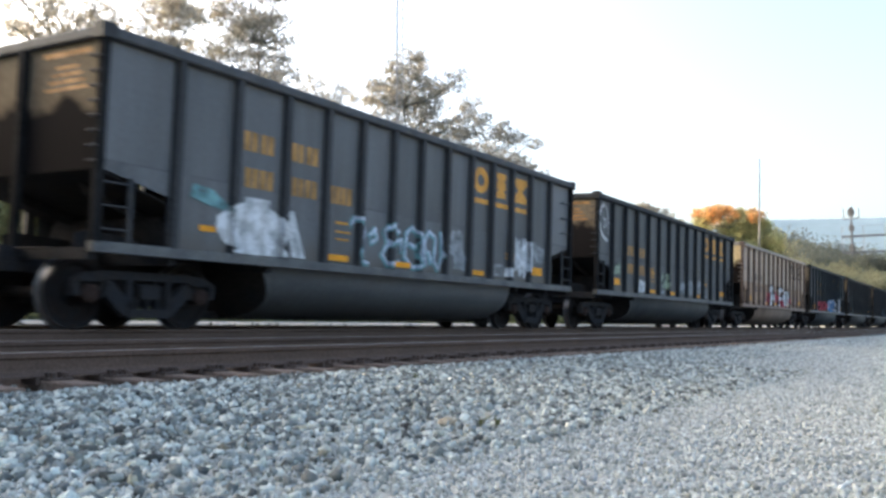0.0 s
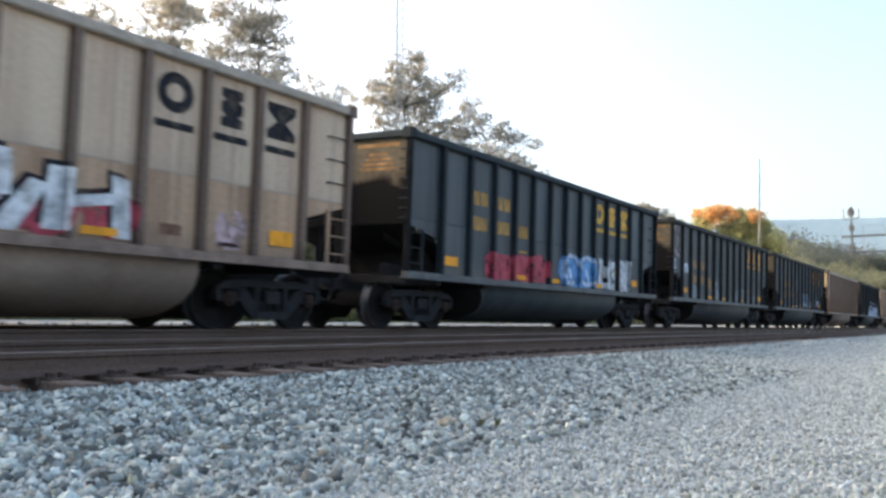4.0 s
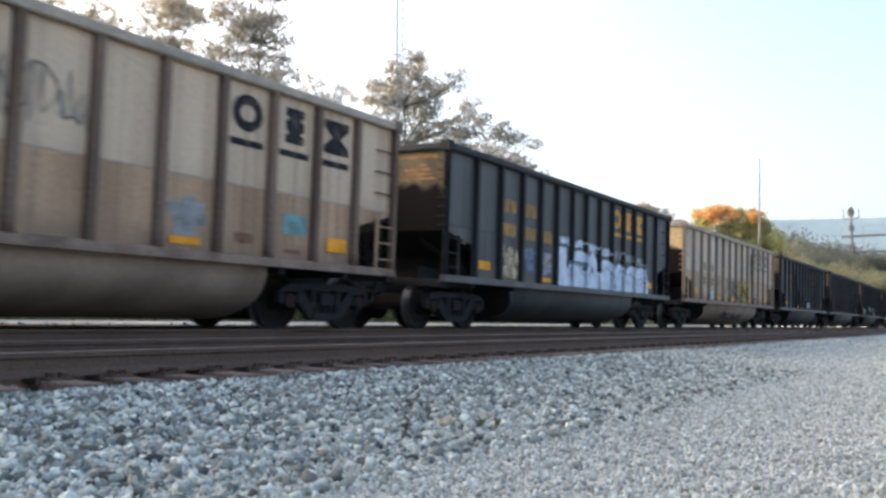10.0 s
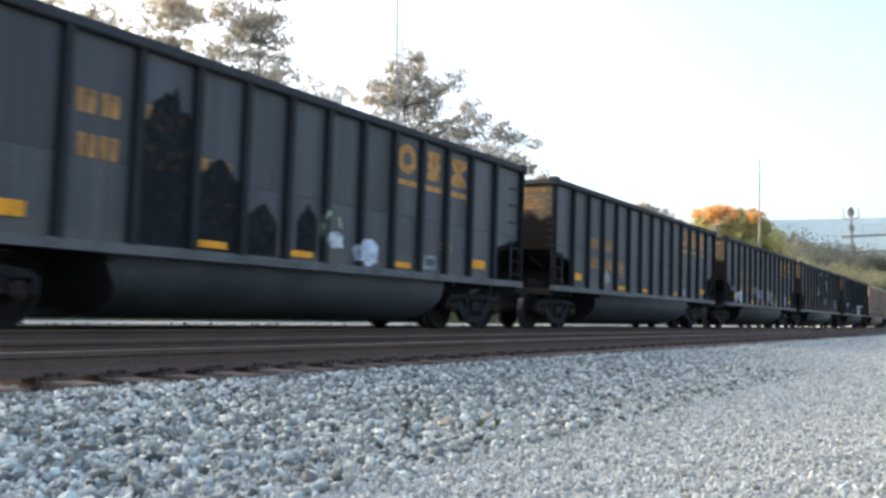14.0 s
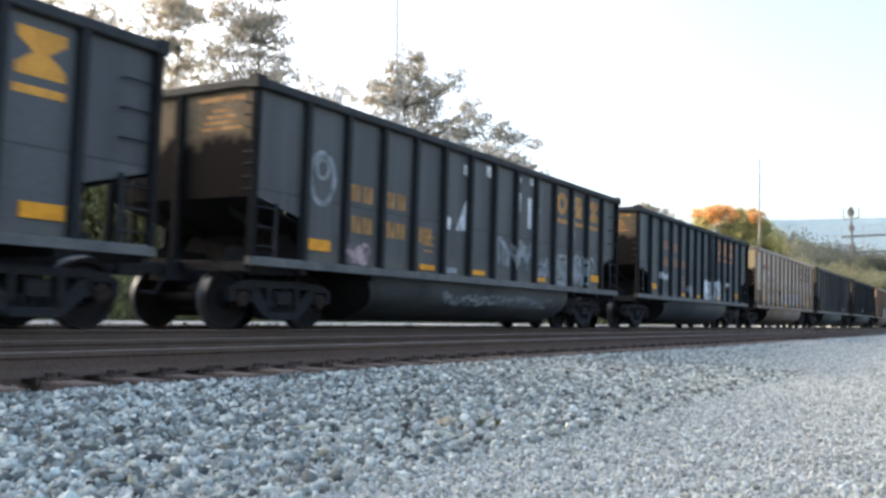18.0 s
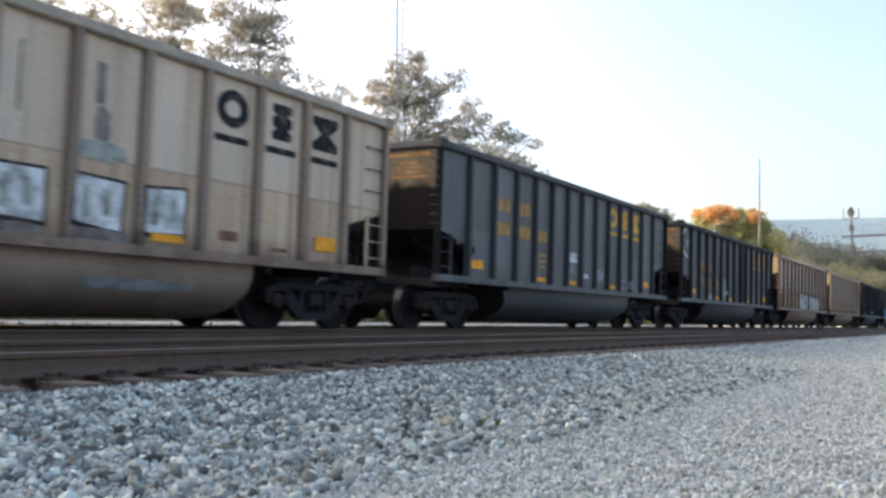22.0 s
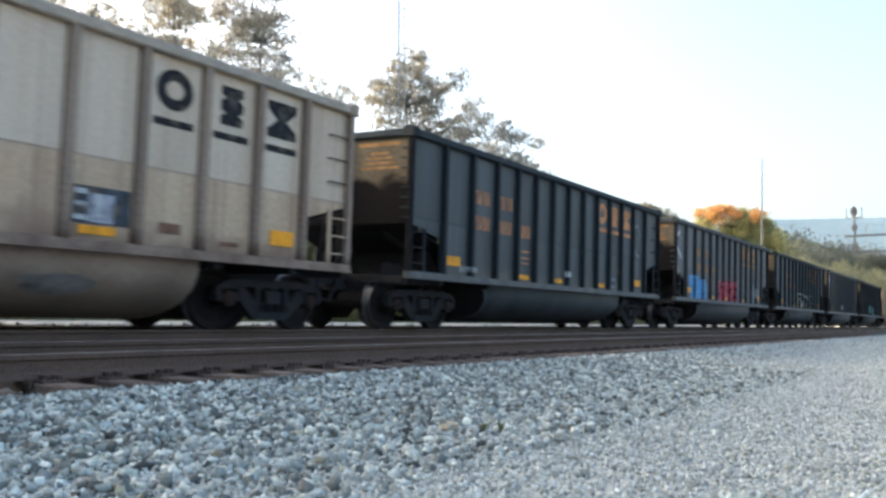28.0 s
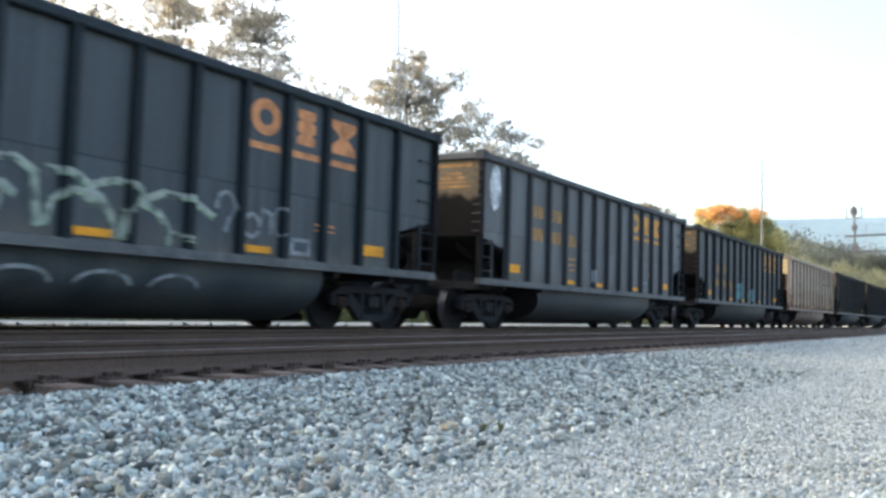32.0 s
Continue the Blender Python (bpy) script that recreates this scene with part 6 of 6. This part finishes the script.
# woods along the line ahead
wood_a = leafy("tree", "yellow-green autumn tree in the woods ahead", 11, 0.8, 41, "bark", "leaf_olive", 8500, 0.23, 0.85, levels=2)
wood_b = leafy("tree", "dull green tree in the woods ahead", 12, 0.75, 42, "bark", "leaf_far", 8500, 0.23, 0.85, levels=2)
for w in (wood_a, wood_b):
    tagged(w, group="woods ahead")
place(wood_a, 10.9, 160)
place(wood_b, 8.6, 190)
for i in range(64):
    az = 13.2 - i * 0.21 + rng.uniform(-0.3, 0.3)
    skyline = 3.9 + 0.19 * (az - 5.0)
    back = i % 2 == 0
    dist = rng.uniform(215, 270) if back else rng.uniform(140, 180)
    top = skyline + (rng.uniform(-0.5, 0.25) if back else rng.uniform(-1.15, -0.6))
    x, y = polar(az, dist)
    grow = (dist * math.tan(radians(top)) - ground_z(x)) / 12.5
    copy_thing(wood_b if back else wood_a, pose(x, y, ground_z(x) - 0.1, 0, 0, rng.uniform(0, 360)) @ Matrix.Scale(max(0.45, grow), 4))


def hills():
    v, f = [], []
    n = 60
    for i in range(n + 1):
        az = -40 + 80 * i / n
        ridge = 2600 * math.tan(radians(6.36 + 0.02 * (az - 6) + 0.05 * noise.noise((az * 0.3, 0, 0)) + 0.03 * noise.noise((az * 0.9, 3, 0)))) if az < 14 else 2600 * math.tan(radians(max(1.5, 6.52 - 0.25 * (az - 14))))
        for dist, h in ((2000, -3), (2200, ridge * 0.35), (2400, ridge * 0.75), (2600, ridge), (3000, ridge * 0.6)):
            x, y = polar(az, dist)
            v.append((x, y, h))
    for i in range(n):
        for j in range(4):
            f.append((i * 5 + j, i * 5 + j + 1, (i + 1) * 5 + j + 1, (i + 1) * 5 + j))
    # distance haze is put into the ridge's base colour as blue
    M["hill"] = mat("haze_tinted_hill", (0.21, 0.285, 0.335), 1.0, spread=0.06, scale=0.004, fine=0.03, bump=0.0, tint=(0.18, 0.25, 0.30), spec=0.0)
    tagged(new("backdrop", mesh_from("hills", v, f, [M["hill"]], smooth=True)), "wooded mountain ridge far away, coloured haze blue", "hills", kind="structure")


hills()


# ---- radio mast, pole, signals ----
def radio_mast(az, dist, h):
    top = new("radio_mast")
    tagged(top, "slender three-legged steel lattice radio mast", "mast")
    M["galv"] = mat("galvanised_steel", (0.30, 0.31, 0.32), 0.6, 0.2, spread=0.15, scale=2.0)
    w = 0.18
    feet = [(w * math.cos(a), w * math.sin(a)) for a in (0.5, 2.594, 4.689)]
    leg = Build().tube((0, 0, 0), (0, 0, h), 0.019, sides=6).mesh("leg", M["galv"])
    for x, y in feet:
        link("leg", leg, top, at=(x, y, 0))
    g = Build()
    z = 0.3
    while z < h - 1:
        for i in range(3):
            p, q = feet[i], feet[(i + 1) % 3]
            g.tube((*p, z), (*q, z), 0.009, sides=4)
            g.tube((*p, z), (*q, z + 0.4), 0.009, sides=4)
        z += 0.4
    link("lattice", g.mesh("lattice", M["galv"]), top)
    place(top, az, dist)


def steel_pole(az, dist, h):
    M["polesteel"] = mat("weathered_pole_steel", (0.16, 0.16, 0.16), 0.7, 0.0, spread=0.2)
    top = new("tall_pole")
    tagged(top, "slender grey steel pole beside an orange tree", "pole")
    link("shaft", Build().tube((0, 0, 0), (0, 0, h * 0.75), 0.11, 0.085, 10).tube((0, 0, h * 0.75), (0, 0, h), 0.08, 0.045, 8).mesh("shaft", M["polesteel"]), top)
    link("base_plate", Build().box(-0.3, 0.3, -0.3, 0.3, 0, 0.05).mesh("base_plate", M["galv"]), top)
    x, y = polar(az, dist)
    top.matrix_world = pose(x, y, ground_z(x), 0, 2.0, 0)     # it leans a little


def signal_bridge(y):
    """A cantilever truss over the tracks with a signal mast at its tip."""
    M["signal"] = mat("weathered_signal_paint", (0.13, 0.13, 0.135), 0.6, spread=0.2)
    top = new("signal_bridge")
    tagged(top, "steel cantilever signal bridge over the tracks", "signal bridge")
    M["bridge"] = mat("dull_bridge_steel", (0.11, 0.12, 0.135), 0.7, 0.0, spread=0.2, scale=2.0)
    z0, z1, x0, x1, mx = 7.72, 9.38, -12.9, 5.0, -11.92
    for name, z in (("lower_chord", z0), ("upper_chord", z1)):
        for s in (-0.5, 0.5):
            link(name, Build().box(x0, x1, s - 0.05, s + 0.05, z - 0.06, z + 0.06).mesh(name, M["bridge"]), top)
    n = 9
    post = Build().box(-0.016, 0.016, -0.016, 0.016, z0, z1 + 1.0).mesh("post", M["galv"])
    for i in range(n + 1):
        for s in (-0.5, 0.5):
            link("post", post, top, at=(x0 + (x1 - x0) * i / n, s, 0))
    link("column", Build().box(-0.2, 0.2, -0.6, 0.6, ground_z(5.0) - 0.2, z1).mesh("column", M["bridge"]), top, at=(x1, 0, 0))
    link("railing", Build().tube((x0, -0.55, z1 + 1.0), (x1, -0.55, z1 + 1.0), 0.012, sides=5).mesh("railing", M["galv"]), top)
    mast = link("signal_mast", Build().tube((mx, -0.6, z0 - 0.4), (mx, -0.6, 12.4), 0.10, sides=8).mesh("signal_mast", M["bridge"]), top)
    for z, k in ((11.8, 0.95), (10.15, 0.75), (8.2, 0.85)):
        hd = Build()
        hd.prism([(0.36 * k * math.cos(a * 0.524) + mx, 0.52 * k * math.sin(a * 0.524) + z) for a in range(12)], -0.78, -0.72, "y")
        hd.tube((mx, -0.78, z + 0.18), (mx, -1.05, z + 0.18), 0.14, 0.14, 12)
        hd.tube((mx, -0.78, z - 0.18), (mx, -1.05, z - 0.18), 0.14, 0.14, 12)
        link("signal_head", hd.mesh("signal_head", M["signal"]), mast)
    for x in (mx - 0.72, mx + 0.72):
        link("guard_rail", Build().tube((x, -0.6, 11.1), (x, -0.6, 12.2), 0.05, sides=5).tube((x, -0.6, 11.15), (mx, -0.6, 11.15), 0.06, sides=5).mesh("guard_rail", M["bridge"]), mast)
    top.location = (0, y, 0)


radio_mast(34.05, 38.5, 24)
steel_pole(11.79, 105, 17.4)
signal_bridge(100)


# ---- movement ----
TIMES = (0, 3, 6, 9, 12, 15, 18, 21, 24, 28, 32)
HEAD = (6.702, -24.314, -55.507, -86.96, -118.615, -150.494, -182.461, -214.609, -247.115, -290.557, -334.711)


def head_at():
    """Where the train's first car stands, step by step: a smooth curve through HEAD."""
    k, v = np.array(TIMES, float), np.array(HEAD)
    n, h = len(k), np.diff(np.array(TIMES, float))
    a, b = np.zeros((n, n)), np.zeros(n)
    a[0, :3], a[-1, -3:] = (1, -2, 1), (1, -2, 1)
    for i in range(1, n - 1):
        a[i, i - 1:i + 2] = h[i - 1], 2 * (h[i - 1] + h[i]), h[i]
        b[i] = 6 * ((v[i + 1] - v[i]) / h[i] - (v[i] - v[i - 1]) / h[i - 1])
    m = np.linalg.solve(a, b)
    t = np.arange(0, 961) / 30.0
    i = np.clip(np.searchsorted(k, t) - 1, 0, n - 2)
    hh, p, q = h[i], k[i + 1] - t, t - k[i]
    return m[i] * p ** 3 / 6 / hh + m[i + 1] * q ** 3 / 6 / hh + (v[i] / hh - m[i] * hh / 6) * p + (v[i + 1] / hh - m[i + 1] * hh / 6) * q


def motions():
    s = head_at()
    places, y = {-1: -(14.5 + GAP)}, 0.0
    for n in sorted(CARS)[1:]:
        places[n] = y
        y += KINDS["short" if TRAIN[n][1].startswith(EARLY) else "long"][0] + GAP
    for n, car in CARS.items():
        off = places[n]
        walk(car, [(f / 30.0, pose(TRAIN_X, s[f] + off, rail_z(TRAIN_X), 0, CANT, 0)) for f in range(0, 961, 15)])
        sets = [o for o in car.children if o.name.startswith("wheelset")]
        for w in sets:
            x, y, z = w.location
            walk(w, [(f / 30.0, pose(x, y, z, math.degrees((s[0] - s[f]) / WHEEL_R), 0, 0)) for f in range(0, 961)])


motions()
